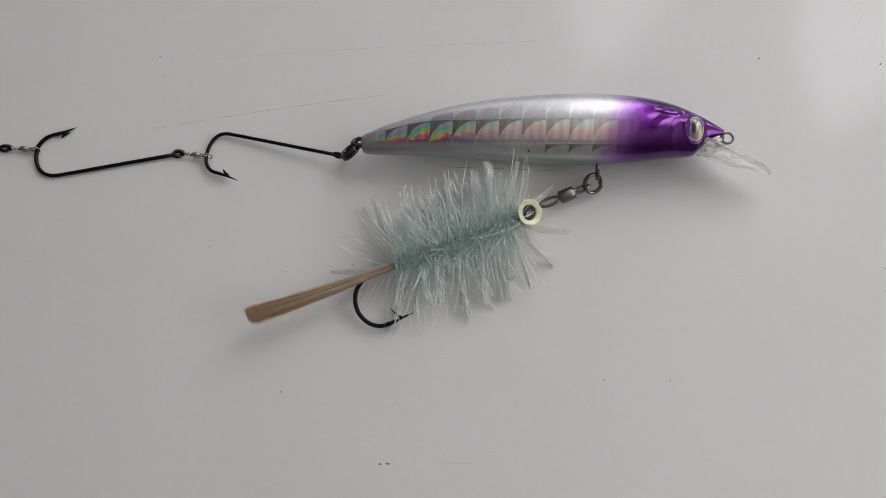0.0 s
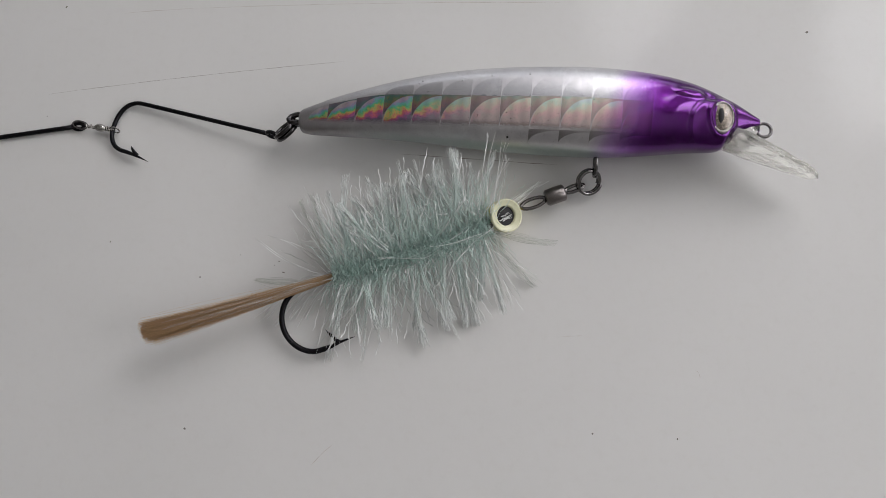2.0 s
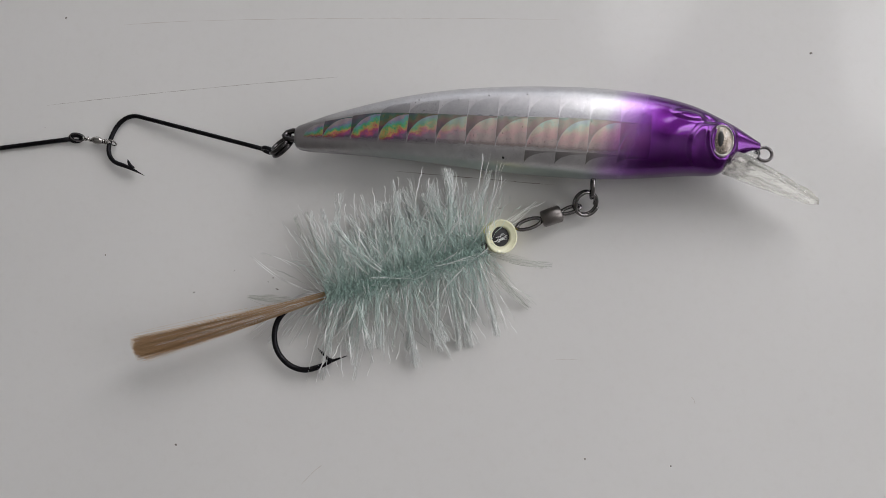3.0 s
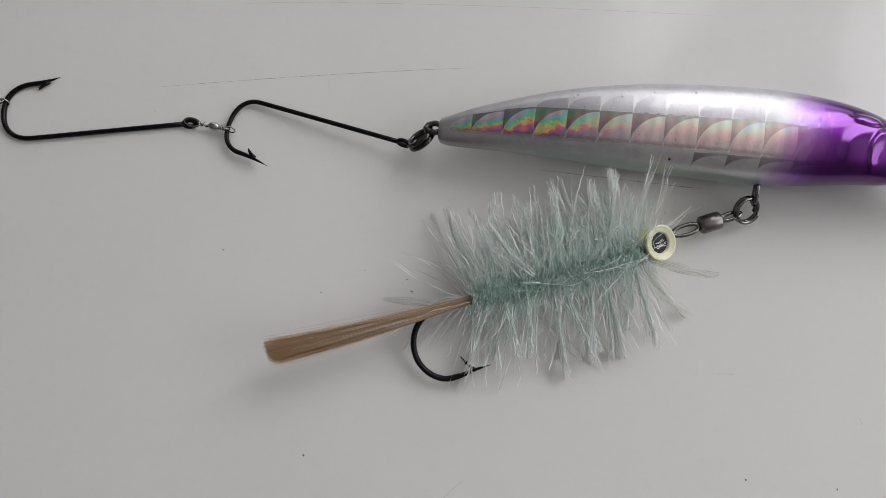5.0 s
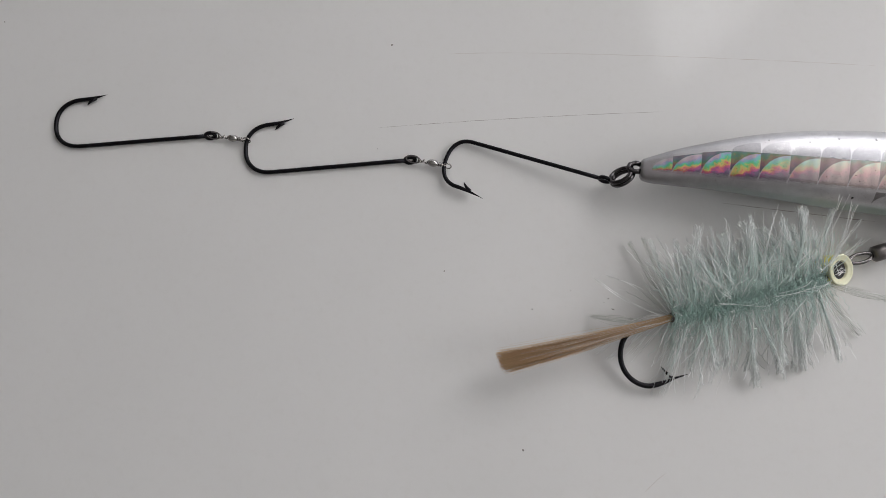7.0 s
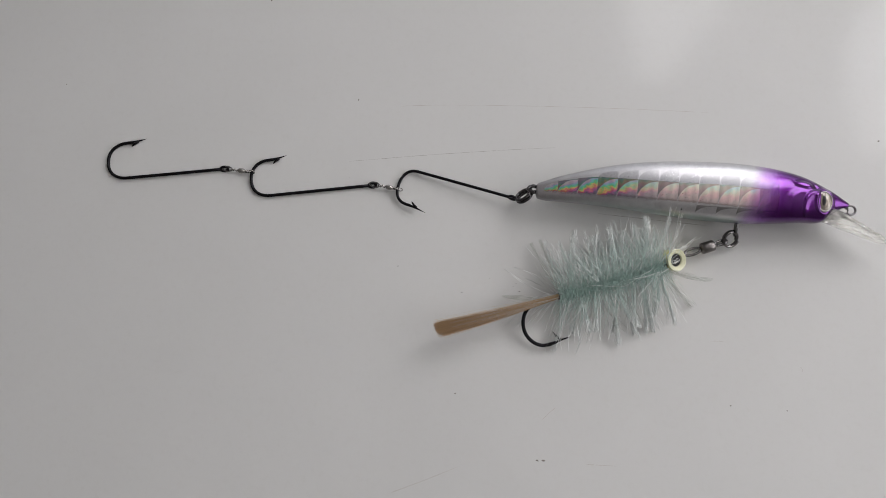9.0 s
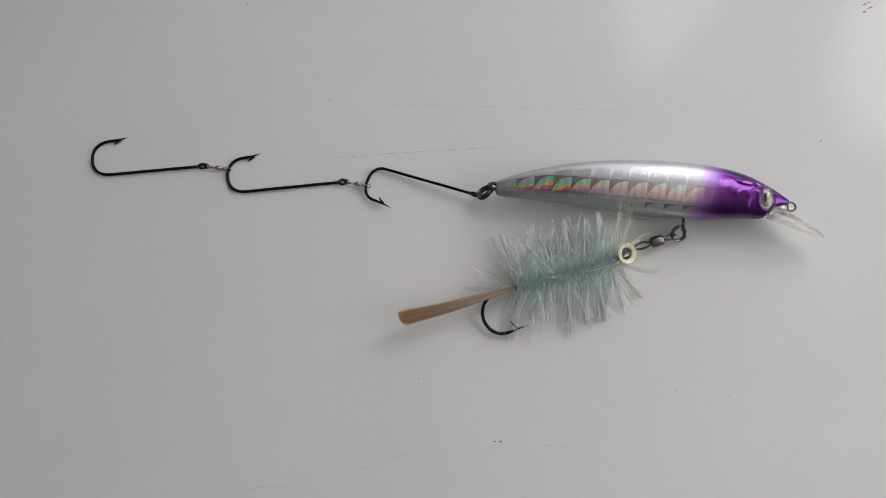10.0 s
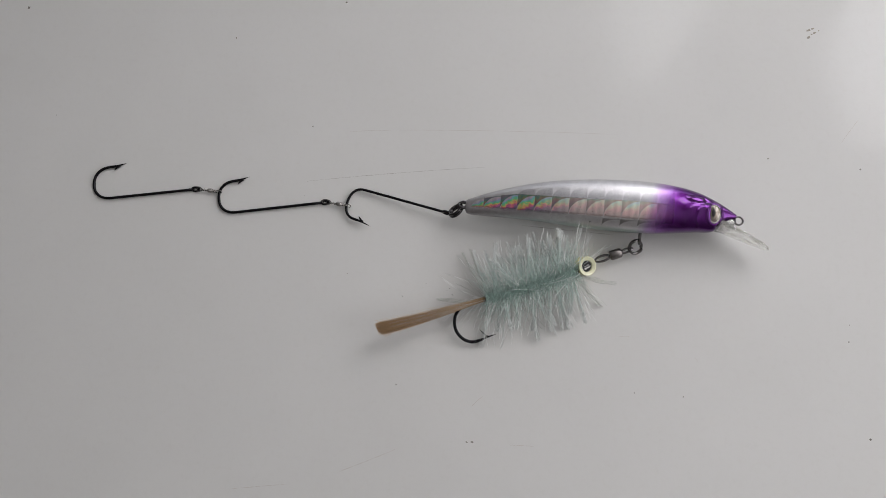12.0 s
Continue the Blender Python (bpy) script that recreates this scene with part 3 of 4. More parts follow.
def build_lure():
    lure = thing("minnow_lure", "silver minnow lure with holographic scales and purple head on the table", "fishing lure")
    bm = bmesh.new()
    sides, rings = 144, []
    xs = sorted({8.0, 8.15, 8.4, 8.7, 9.2, 117.0, 117.4, 117.6, *[10 + 1.2 * i for i in range(68)], *[91.5 + 0.34 * i for i in range(75)]})
    for x in xs:
        c, h, w = section(x)
        ring = []
        for k in range(sides):
            a = 2 * math.pi * k / sides
            ca, sa = math.cos(a), math.sin(a)
            y = c + h * math.copysign(abs(ca) ** (2 / SQUARE), ca)
            z = w * math.copysign(abs(sa) ** (2 / SQUARE), sa) + relief(x, y) * max(-1.0, min(1.0, 2.5 * sa))
            ring.append(bm.verts.new(Vector((x, y, AXIS_Z + z)) * MM))
        rings.append(ring)
    for r, s in zip(rings, rings[1:]):
        for k in range(sides):
            bm.faces.new((r[k], s[k], s[(k + 1) % sides], r[(k + 1) % sides]))
    bm.faces.new(rings[0])
    bm.faces.new(rings[-1][::-1])
    bmesh.ops.recalc_face_normals(bm, faces=bm.faces)
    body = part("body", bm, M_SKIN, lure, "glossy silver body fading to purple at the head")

    # scales: fans with a raised rounded edge, in three rows along the flank
    seam_top = ((8, 3.9), (15, 5.3), (22, 7.0), (29, 8.2), (36, 8.3), (57, 8.5), (78, 9.4), (97, 9.3))
    seam_low = ((8, 1.8), (15.5, 1.5), (23, 1.2), (30, 1.2), (43, 1.4), (57, 1.5), (78, 1.8), (97, 2.3))

    def fan(x, y, width, height, material, lift):
        bm = bmesh.new()
        grid = []
        for i in range(7):
            row = []
            for j in range(9):
                r, a = 0.04 + 0.96 * i / 6, radians(90 + 90 * j / 8)
                px, py = x + r * width * math.cos(a), y + r * height * math.sin(a)
                row.append(bm.verts.new((on_flank(px, py, lift)) * MM))
            grid.append(row)
        for a, b in zip(grid, grid[1:]):
            for j in range(8):
                bm.faces.new((a[j], b[j], b[j + 1], a[j + 1]))
        bmesh.ops.recalc_face_normals(bm, faces=bm.faces)
        if sum(f.normal.z for f in bm.faces) < 0:
            bmesh.ops.reverse_faces(bm, faces=bm.faces)
        return part("scale", bm, material, body)

    def wedge(x, y0, y1, width, material):
        """The dark bed above a scale's rounded shoulder, from the shoulder up to the row's upper seam."""
        bm = bmesh.new()
        grid = []
        for i in range(13):
            q = 1 - math.cos(math.pi / 2 * i / 12)
            low = y0 + (y1 - y0) * 0.94 * math.sqrt(max(0.0, 1 - (1 - q) ** 2))
            px = x - width * (1 - q)
            top = y1 + (smooth_through(seam_top, px) - smooth_through(seam_top, x)) * 0.8 + 0.14
            grid.append([bm.verts.new(on_flank(px, low + (max(top, low + 0.05) - low) * j / 5, 0.035) * MM) for j in range(6)])
        for a, b in zip(grid, grid[1:]):
            for j in range(5):
                bm.faces.new((a[j], b[j], b[j + 1], a[j + 1]))
        return part("scale_bed", bm, material, body)

    for i in range(12):
        x = 15.5 + 6.95 * i
        t, b = smooth_through(seam_top, x), smooth_through(seam_low, x)
        if i:
            wedge(x, b, t, 6.9, M_FOIL_BED)
        fan(x, b, 6.75 if i else 4.9, (t - b) * 0.97, M_FOIL, 0.07)
        if i > 2:
            crest = smooth_through(TOP, x)
            fan(x, t + 0.02, 6.8, (crest - t) * (0.34 + 0.03 * min(i, 8)), M_FOIL_UPPER, 0.05)
        if i > 7:
            base = smooth_through(LOW, x)
            wedge(x, base + 0.8, b - 0.1, 6.9, M_FOIL_LOWER)

    # head: eye, gill plates, lip
    def disc_at(x, y, lift):
        n = flank_normal(x, y)
        return Matrix.Translation(on_flank(x, y, lift) * MM) @ n.to_track_quat("Z", "Y").to_matrix().to_4x4()

    face = (flank_normal(108.1, 8.0) * 0.5 + Vector((-0.12, 0.0, 1.0))).normalized()
    side = Vector((0, 1, 0)).cross(face).normalized()
    seat = Matrix.Translation(on_flank(108.1, 8.0, -0.7) * MM) @ Matrix((side, face.cross(side), face)).transposed().to_4x4() @ Matrix.Diagonal((0.92, 1.36, 1, 1))
    eye = part("eye", lathe(bmesh.new(), ((2.85, -0.9), (2.85, 0.6), (2.78, 0.86), (2.66, 0.95), (2.5, 0.9), (2.38, 0.75)), 40, seat), M_WHITE, lure, "raised eye with a pale mottled ring")
    part("iris", lathe(bmesh.new(), ((2.48, 0.72), (1.9, 1.05), (1.0, 1.32), (0, 1.42)), 32, seat), M_IRIS, eye, "silvery brown iris")
    part("pupil", lathe(bmesh.new(), ((1.35, 1.1), (0.9, 1.34), (0, 1.42)), 28, seat @ Matrix.Translation((-0.45 * MM, 0.1 * MM, 0.08 * MM)) @ Matrix.Diagonal((0.64, 1.05, 1, 1))), M_PUPIL, eye, "black slit pupil")

    # diving lip: a tapering clear plate, rolled so that one face shows, and the block that roots it in the chin
    outline = [(-2.0, -5.0), (1.0, -5.1), (4.0, -4.8), (7.0, -4.3), (10.0, -3.7), (13.0, -3.1), (16.0, -2.6), (17.8, -2.1), (18.8, -1.5), (19.3, -0.8), (19.4, 0)]
    outline += [(a, -b) for a, b in outline[-2::-1]]
    turn = Matrix.Translation(Vector((113.1, 4.1, AXIS_Z - 0.4)) * MM) @ Matrix.Rotation(radians(-21.8), 4, "Z") @ Matrix.Rotation(radians(-6.5), 4, "X")
    bm = bmesh.new()
    faces = []
    for depth, inset in ((-0.45, 0.55), (-0.62, 0.68), (-0.85, 0.80), (-0.75, 0.93), (-0.35, 1.0), (0.35, 1.0), (0.75, 0.93), (0.85, 0.80), (0.62, 0.68), (0.45, 0.55)):
        faces.append([bm.verts.new(turn @ (Vector((a * (0.6 + 0.4 * inset) if a > 10 else a, depth * (1.0 - 0.012 * a) + 0.12 * math.sin(0.9 * a), b * inset)) * MM)) for a, b in outline])
    for r, s in zip(faces, faces[1:]):
        for k in range(len(outline)):
            bm.faces.new((r[k], r[(k + 1) % len(outline)], s[(k + 1) % len(outline)], s[k]))
    for end in (faces[0], faces[-1]):
        half = len(end) // 2
        for k in range(half):
            quad = (end[k], end[k + 1], end[-2 - k], end[-1 - k])
            bm.faces.new(tuple(dict.fromkeys(quad)))
    bmesh.ops.recalc_face_normals(bm, faces=bm.faces)
    lip = part("diving_lip", bm, M_LIP, lure, "clear plastic diving lip")
    for sign in (1, -1):
        rim = [turn @ (Vector((a, 0.7 * sign, 0.90 * b * sign)) * MM) / MM for a, b in outline[1:10]]
        part("lip_rim", tube(bmesh.new(), rim, [0.5, 0.42, 0.36, 0.34, 0.34, 0.34, 0.32, 0.3, 0.24], 8), M_RIM, lip)
    bm = bmesh.new()
    block_outline = ((110.0, 2.3), (110.8, 3.6), (112.8, 5.6), (115.0, 7.0), (117.2, 7.6), (117.5, 6.2), (115.9, 4.9), (115.2, 3.0), (113.6, 1.7))
    low, high = ([bm.verts.new(Vector((a, b, AXIS_Z + z)) * MM) for a, b in block_outline] for z in (-2.6, 2.6))
    bm.faces.new(low[::-1])
    bm.faces.new(high)
    for k in range(len(low)):
        j = (k + 1) % len(low)
        bm.faces.new((low[k], low[j], high[j], high[k]))
    bmesh.ops.bevel(bm, geom=list(bm.edges), offset=0.55 * MM, segments=3, affect="EDGES", profile=0.5)
    bmesh.ops.recalc_face_normals(bm, faces=bm.faces)
    part("lip_root", bm, M_RIM, lure, "clear plastic root of the lip")

    # wire eyelets
    part("nose_eyelet", tube(bmesh.new(), arc(119.0, 7.2, 1.65, 1.65, 0, 345, 28, AXIS_Z), 0.38, 10, True), M_GUN, lure, "steel wire eyelet")
    bm = bmesh.new()
    tube(bm, [(80.8, 0.4, 6.8), (81.0, -3.6, 4.6), (81.1, -5.0, 3.8), (81.1, -5.5, 4.3), (81.1, -5.1, 5.1), (81.0, -3.6, 6.0), (80.8, 0.4, 7.6)], 0.55, 10)
    part("belly_eyelet", bm, M_GUN, lure, "dark wire eyelet under the belly")
    bm = bmesh.new()
    tube(bm, [(9, 3.6, AXIS_Z - 0.3), (6.8, 4.1, AXIS_Z - 0.6), (5.3, 3.4, AXIS_Z - 0.5), (4.9, 2.4, AXIS_Z), (5.5, 1.5, AXIS_Z + 0.4), (7.0, 1.4, AXIS_Z + 0.5), (9, 2.0, AXIS_Z + 0.3)], 0.70, 10)
    part("tail_eyelet", bm, M_DARK_RING, lure, "dark wire eyelet at the tail")
    for x, y in ((38.4, 12.2), (47.9, 12.5), (54.8, 14.1), (63.6, 14.9)):
        part("lacquer_bead", lathe(bmesh.new(), ((0, 0.22), (0.22, 0.16), (0.34, 0)), 10, disc_at(x, y, 0.0)), M_SKIN, lure)
    rnd = random.Random(21)
    for _ in range(16):
        x = rnd.uniform(30, 90)
        y = rnd.uniform(2.0, 0.8 * smooth_through(TOP, x))
        r = rnd.uniform(0.08, 0.16)
        part("pit", lathe(bmesh.new(), ((0, 0.06), (r * 0.7, 0.05), (r, -0.05)), 8, disc_at(x, y, 0.08)), M_PUPIL, body)
    bm = bmesh.new()
    lathe(bm, ((0, 0.5), (0.25, 0.45), (0.3, 0)), 12, Matrix.Translation(on_flank(59.4, -0.2, -0.3) * MM))
    part("dark_dot", bm, M_PUPIL, lure, "small black dot")
    return lure


build_lure()


# ---- hooks and their links ----
def build_hook(name, label, shank, reach, gap, point, rise, wire, at, group="", edge_on=False):
    """A bent-wire hook: shank along x with its eye at x = shank, bend round x = 0, point on the +y side."""
    hook = thing(name, label, "fishing hook", group, at)
    path = [(shank - 1.2, 0, 0)] + [(shank * (1 - i / 8), 0, 0) for i in range(1, 9)]
    path += [(reach * math.copysign(abs(math.cos(q)) ** 0.86, math.cos(q)), gap / 2 + gap / 2 * math.copysign(abs(math.sin(q)) ** 0.86, math.sin(q)), 0) for q in [radians(270 - 180 * i / 26) for i in range(1, 27)]]
    n0 = len(path)
    path += [(point * i / 8, gap + rise * (i / 8) ** 1.5, 0) for i in range(1, 9)]
    radii = [wire] * n0 + [wire * (1.0 - 0.97 * (i / 8) ** 1.4) for i in range(1, 9)]
    part("bent_wire", tube(bmesh.new(), path, radii, 12), M_BLACK, hook)
    b = point * 0.22
    bm = tube(bmesh.new(), [(b + 2.2, gap + 0.1, 0), (b + 1.0, gap - 0.45, 0), (b + 0.1, gap - 1.2, 0.05), (b - 0.5, gap - 1.9, 0.1)], [wire * 0.8, wire * 0.8, wire * 0.55, 0.04], 8)
    part("barb", bm, M_BLACK, hook)
    ring = [(x, y * (0.3 if edge_on else 0.72), y * (1.1 if edge_on else 0.75)) for x, y, _ in arc(shank + 0.1, 0, 1.45, 0.85, 10, 350, 22)]
    part("hook_eye", tube(bmesh.new(), ring, wire * 0.95, 10, True), M_BLACK, hook)
    return hook


TANDEM = "hooks of the tandem rig"
LABEL = "black long-shank fishing hook with a barb, lying on the table"
Z_H = 0.68
build_hook("fishing_hook", LABEL, 40.2, 8.0, 14.6, 6.8, 1.2, 0.62, pose(-94.4 * MM, -8.9 * MM, Z_H * MM, 0, 0, 12.1), TANDEM)
build_hook("fishing_hook", LABEL, 39.6, 8.6, 14.8, 7.4, 1.0, 0.62, pose(-154.3 * MM, -8.2 * MM, Z_H * MM, 0, 0, 11.5), TANDEM)
build_hook("fishing_hook", "black long-shank fishing hook hanging from the lure's tail ring", 38.0, 5.8, 13.8, 8.0, 1.2, 0.58, pose(-37.7 * MM, 6.7 * MM, 1.3 * MM, 180 - 2, -4.0, -10.7), TANDEM, True)


def build_link(label, x0, y0, x1, y1, z):
    """A tiny twisted-wire swivel from a hook's eye to the bend of the next hook."""
    a, b = Vector((x0, y0, z)), Vector((x1, y1, z))
    d = (b - a)
    length = d.length
    turn = Matrix.Translation(a * MM) @ Matrix.Rotation(math.atan2(d.y, d.x), 4, "Z")
    link = thing("wire_swivel", label, "swivel", "wire links of the tandem rig", turn)
    mid = length * 0.56
    part("bead", lathe(bmesh.new(), ((0, -1.55), (0.45, -1.5), (0.85, -0.95), (1.02, -0.3), (1.02, 0.3), (0.85, 0.95), (0.45, 1.5), (0, 1.55)), 20, Matrix.Translation((mid * MM, 0, 0)) @ Matrix.Rotation(radians(90), 4, "Y")), M_STEEL, link, "bright oval bead")
    for lo, hi, turns, r in ((2.7, mid - 1.3, 2.0, 0.46), (mid + 1.3, length - 1.8, 3.4, 0.5)):
        pts = [(lo + (hi - lo) * i / 48, r * math.cos(i / 48 * 2 * math.pi * turns), r * math.sin(i / 48 * 2 * math.pi * turns)) for i in range(49)]
        part("coiled_wire", tube(bmesh.new(), pts, 0.2, 7), M_STEEL, link, "bright coiled wire")
        part("core_wire", tube(bmesh.new(), [(lo - 0.3, 0, 0), (hi + 0.3, 0, 0)], 0.22, 7), M_STEEL, link)
    pts = [(1.0 + 2.0 * math.cos(q), 0.85 * math.sin(q), 0.35 * math.sin(q)) for q in [2 * math.pi * i / 24 for i in range(24)]]
    part("wire_loop", tube(bmesh.new(), pts, 0.3, 8, True), M_GUN, link, "dark wire loop through the hook's eye")
    pts = [(length - 1.0 + 1.0 * math.cos(q), 0.4 * math.sin(q), 1.0 * math.sin(q)) for q in [2 * math.pi * i / 20 for i in range(20)]]
    part("wire_loop", tube(bmesh.new(), pts, 0.2, 8, True), M_STEEL, link, "bright wire ring round the hook's bend")
    return link


build_link("bright twisted-wire swivel with an oval bead joining two black hooks", -55.0, -0.3, -42.9, -1.2, 1.6)
build_link("bright twisted-wire swivel with an oval bead joining two black hooks", -115.1, -0.2, -102.8, -0.5, 1.2)


def build_split_ring(label, centre, radius, turn, wire, material):
    ring = thing("split_ring", label, "split ring", "split rings of the lure", pose(*(c * MM for c in centre), *turn))
    pts = [((radius) * math.cos(a), (radius) * math.sin(a), 1.7 * wire * (a / (2 * math.pi) - 1)) for a in [4 * math.pi * i / 64 for i in range(65)]]
    part("coil", tube(bmesh.new(), pts, wire, 10), material, ring)
    return ring


build_split_ring("dark steel split ring linking hook and lure tail", (3.9, 0.6, 5.7), 3.15, (-50, 0, 48), 0.62, M_DARK_RING)
build_split_ring("dark steel split ring under the lure's belly", (79.9, -6.9, 3.6), 2.85, (30, 26, 0), 0.46, M_GUN)


def build_barrel_swivel():
    a, b = Vector((77.9, -8.1, 3.4)), Vector((63.5, -14.7, 4.4))
    d = b - a
    m = Matrix.Translation(a * MM) @ Matrix.Rotation(math.atan2(d.y, d.x), 4, "Z")
    sw = thing("barrel_swivel", "dark gunmetal barrel swivel between split ring and streamer fly", "swivel", at=m)
    rot = Matrix.Translation((6.4 * MM, 0, 0)) @ Matrix.Rotation(radians(90), 4, "Y")
    part("barrel", lathe(bmesh.new(), ((0, -2.5), (0.8, -2.5), (1.75, -2.4), (2.05, -2.05), (2.1, 0), (2.05, 2.05), (1.75, 2.4), (0.8, 2.5), (0, 2.5)), 28, rot), M_BARREL, sw, "plain cylinder barrel")
    for x0, x1, w in ((-0.9, 4.0, 0.75), (9.0, 15.2, 1.15)):
        pts = [((x0 + x1) / 2 - (x1 - x0) / 2 * math.cos(2 * math.pi * i / 28), w * math.sin(2 * math.pi * i / 28), 0.25 * math.sin(2 * math.pi * i / 28)) for i in range(28)]
        part("swivel_loop", tube(bmesh.new(), pts, 0.46, 9, True), M_GUN, sw)
    return sw


build_barrel_swivel()


# ---- the streamer fly ----
def strands(name, paths, radii, material, parent, label="", ribbon=True):
    """Many thin strands joined in one mesh; paths: strand x step x 3 in millimetres."""
    paths = np.asarray(paths, float) * MM
    count, steps, _ = paths.shape
    d = np.gradient(paths, axis=1)
    d /= np.linalg.norm(d, axis=2, keepdims=True) + 1e-12
    ref = np.where(np.abs(d[..., 2:3]) < 0.9, np.array([0, 0, 1.0]), np.array([1.0, 0, 0]))
    u = np.cross(d, ref)
    u /= np.linalg.norm(u, axis=2, keepdims=True) + 1e-12
    v = np.cross(d, u)
    taper = np.linspace(1.0, 0.8, steps)[None, :, None]
    r = (np.asarray(radii, float) * MM)[:, None, None] * taper
    if ribbon:
        spin = np.random.default_rng(count + int(abs(paths[0, -1, 0]) * 1e6))
        roll = spin.uniform(-0.9, 0.9, (count, 1, 1)) + spin.uniform(3.0, 9.0, (count, 1, 1)) * spin.choice((-1.0, 1.0), (count, 1, 1)) * np.linspace(0, 1, steps)[None, :, None]
        u, v = u * np.cos(roll) + v * np.sin(roll), v * np.cos(roll) - u * np.sin(roll)
        ring, loop = [paths - r * 1.35 * u, paths - r * 0.55 * v, paths + r * 1.35 * u], (0, 1)
    else:
        ring, loop = [paths + r * (math.cos(a) * u + math.sin(a) * v) for a in (0.0, 2.094, 4.189)], (0, 1, 2)
    verts = np.stack(ring, 2).reshape(-1, 3)
    faces = []
    for s in range(count):
        for i in range(steps - 1):
            o = (s * steps + i) * 3
            for k in loop:
                faces.append((o + k, o + (k + 1) % 3, o + 3 + (k + 1) % 3, o + 3 + k))
    me = bpy.data.meshes.new(name)
    me.from_pydata(verts.tolist(), [], faces)
    return tagged(finish(name, me, material, parent, label, True), kind="stuff")


SPINE_A, SPINE_B = np.array([20.6, -35.3, 4.9]), np.array([57.4, -19.9, 5.6])


def spine(s):
    return SPINE_A + (SPINE_B - SPINE_A) * s + np.array([0.3, -0.9, 0.3]) * 4 * s * (1 - s)


def tuft(rnd, s0, angle, size, tip_z, count, spread, steps=26, crimp=0.07):
    """A lock of crimped fibres from one spot of the spine, cut blunt and frayed like a brush at its end."""
    root = spine(s0)
    d = np.array([math.cos(radians(angle)), math.sin(radians(angle)), 0.0])
    cross = np.array([-d[1], d[0], 0.0])
    bow, hump, ph0, twist = rnd.gauss(0, 0.7), rnd.uniform(0.4, 2.4), rnd.uniform(0, 6.28), rnd.gauss(0, 0.22)
    t = np.linspace(0, 1, steps)
    fray = np.minimum(1, 5 * t) * (0.7 + 1.6 * np.maximum(0, t - 0.7) / 0.3)
    wide = spread * (0.5 + 0.2 * t + 3.2 * np.maximum(0, t - 0.5) ** 1.5)
    out = []
    for _ in range(count):
        a, b = rnd.gauss(0, 0.8), rnd.gauss(0, 0.6)
        ph, reach, wave = rnd.uniform(0, 6.28), size * rnd.uniform(0.93, 1.01), 2 * math.pi * size / rnd.uniform(2.2, 3.4)
        drift = rnd.gauss(0, 0.25) * t
        side = a * wide + drift + bow * np.sin(math.pi * t) + twist * np.sin(5.0 * t + ph0) + crimp * np.sin(ph + wave * t) * fray
        lift = root[2] + (tip_z - root[2]) * t + hump * np.sin(math.pi * t) + b * wide + crimp * np.cos(ph * 2 + wave * 0.9 * t) * fray
        path = root + np.outer(reach * t, d) + np.outer(side, cross)
        path[:, 2] = np.maximum(0.2, lift)
        out.append(path)
    return out


def coat(rnd, tufts, side, count, spread, low=False):
    """Locks all along one side of the spine (+1 up the table, -1 down); low ones lie on the table behind the rest."""
    out = []
    for k in range(tufts):
        s0 = (k + rnd.uniform(0.15, 0.85)) / tufts * 0.97
        n = rnd.randint(*count)
        if s0 < 0.17:
            n = max(1, n // 3)
        if side > 0:
            angle = 116 - 16 * s0 + rnd.gauss(0, 11)
            size, z = rnd.uniform(14.5, 23.0), rnd.choice((4.0, 6.0, 8.0, 10.0, 12.0, 14.0)) + rnd.uniform(-1, 1.5)
            if low:
                angle, z = angle + 8, rnd.uniform(0.4, 3.0)
            if s0 > 0.84:
                n, size = max(1, n // 2), size * 0.85
        else:
            angle = -100 + 34 * s0 + rnd.gauss(0, 14)
            size, z = rnd.uniform(15.0, 23.5), rnd.choice((0.4, 0.5, 1.5, 3.0, 5.0)) + rnd.uniform(0, 1.0)
        out.append(tuft(rnd, s0, angle, size, z, n, spread * rnd.uniform(0.7, 1.3)))
    return out


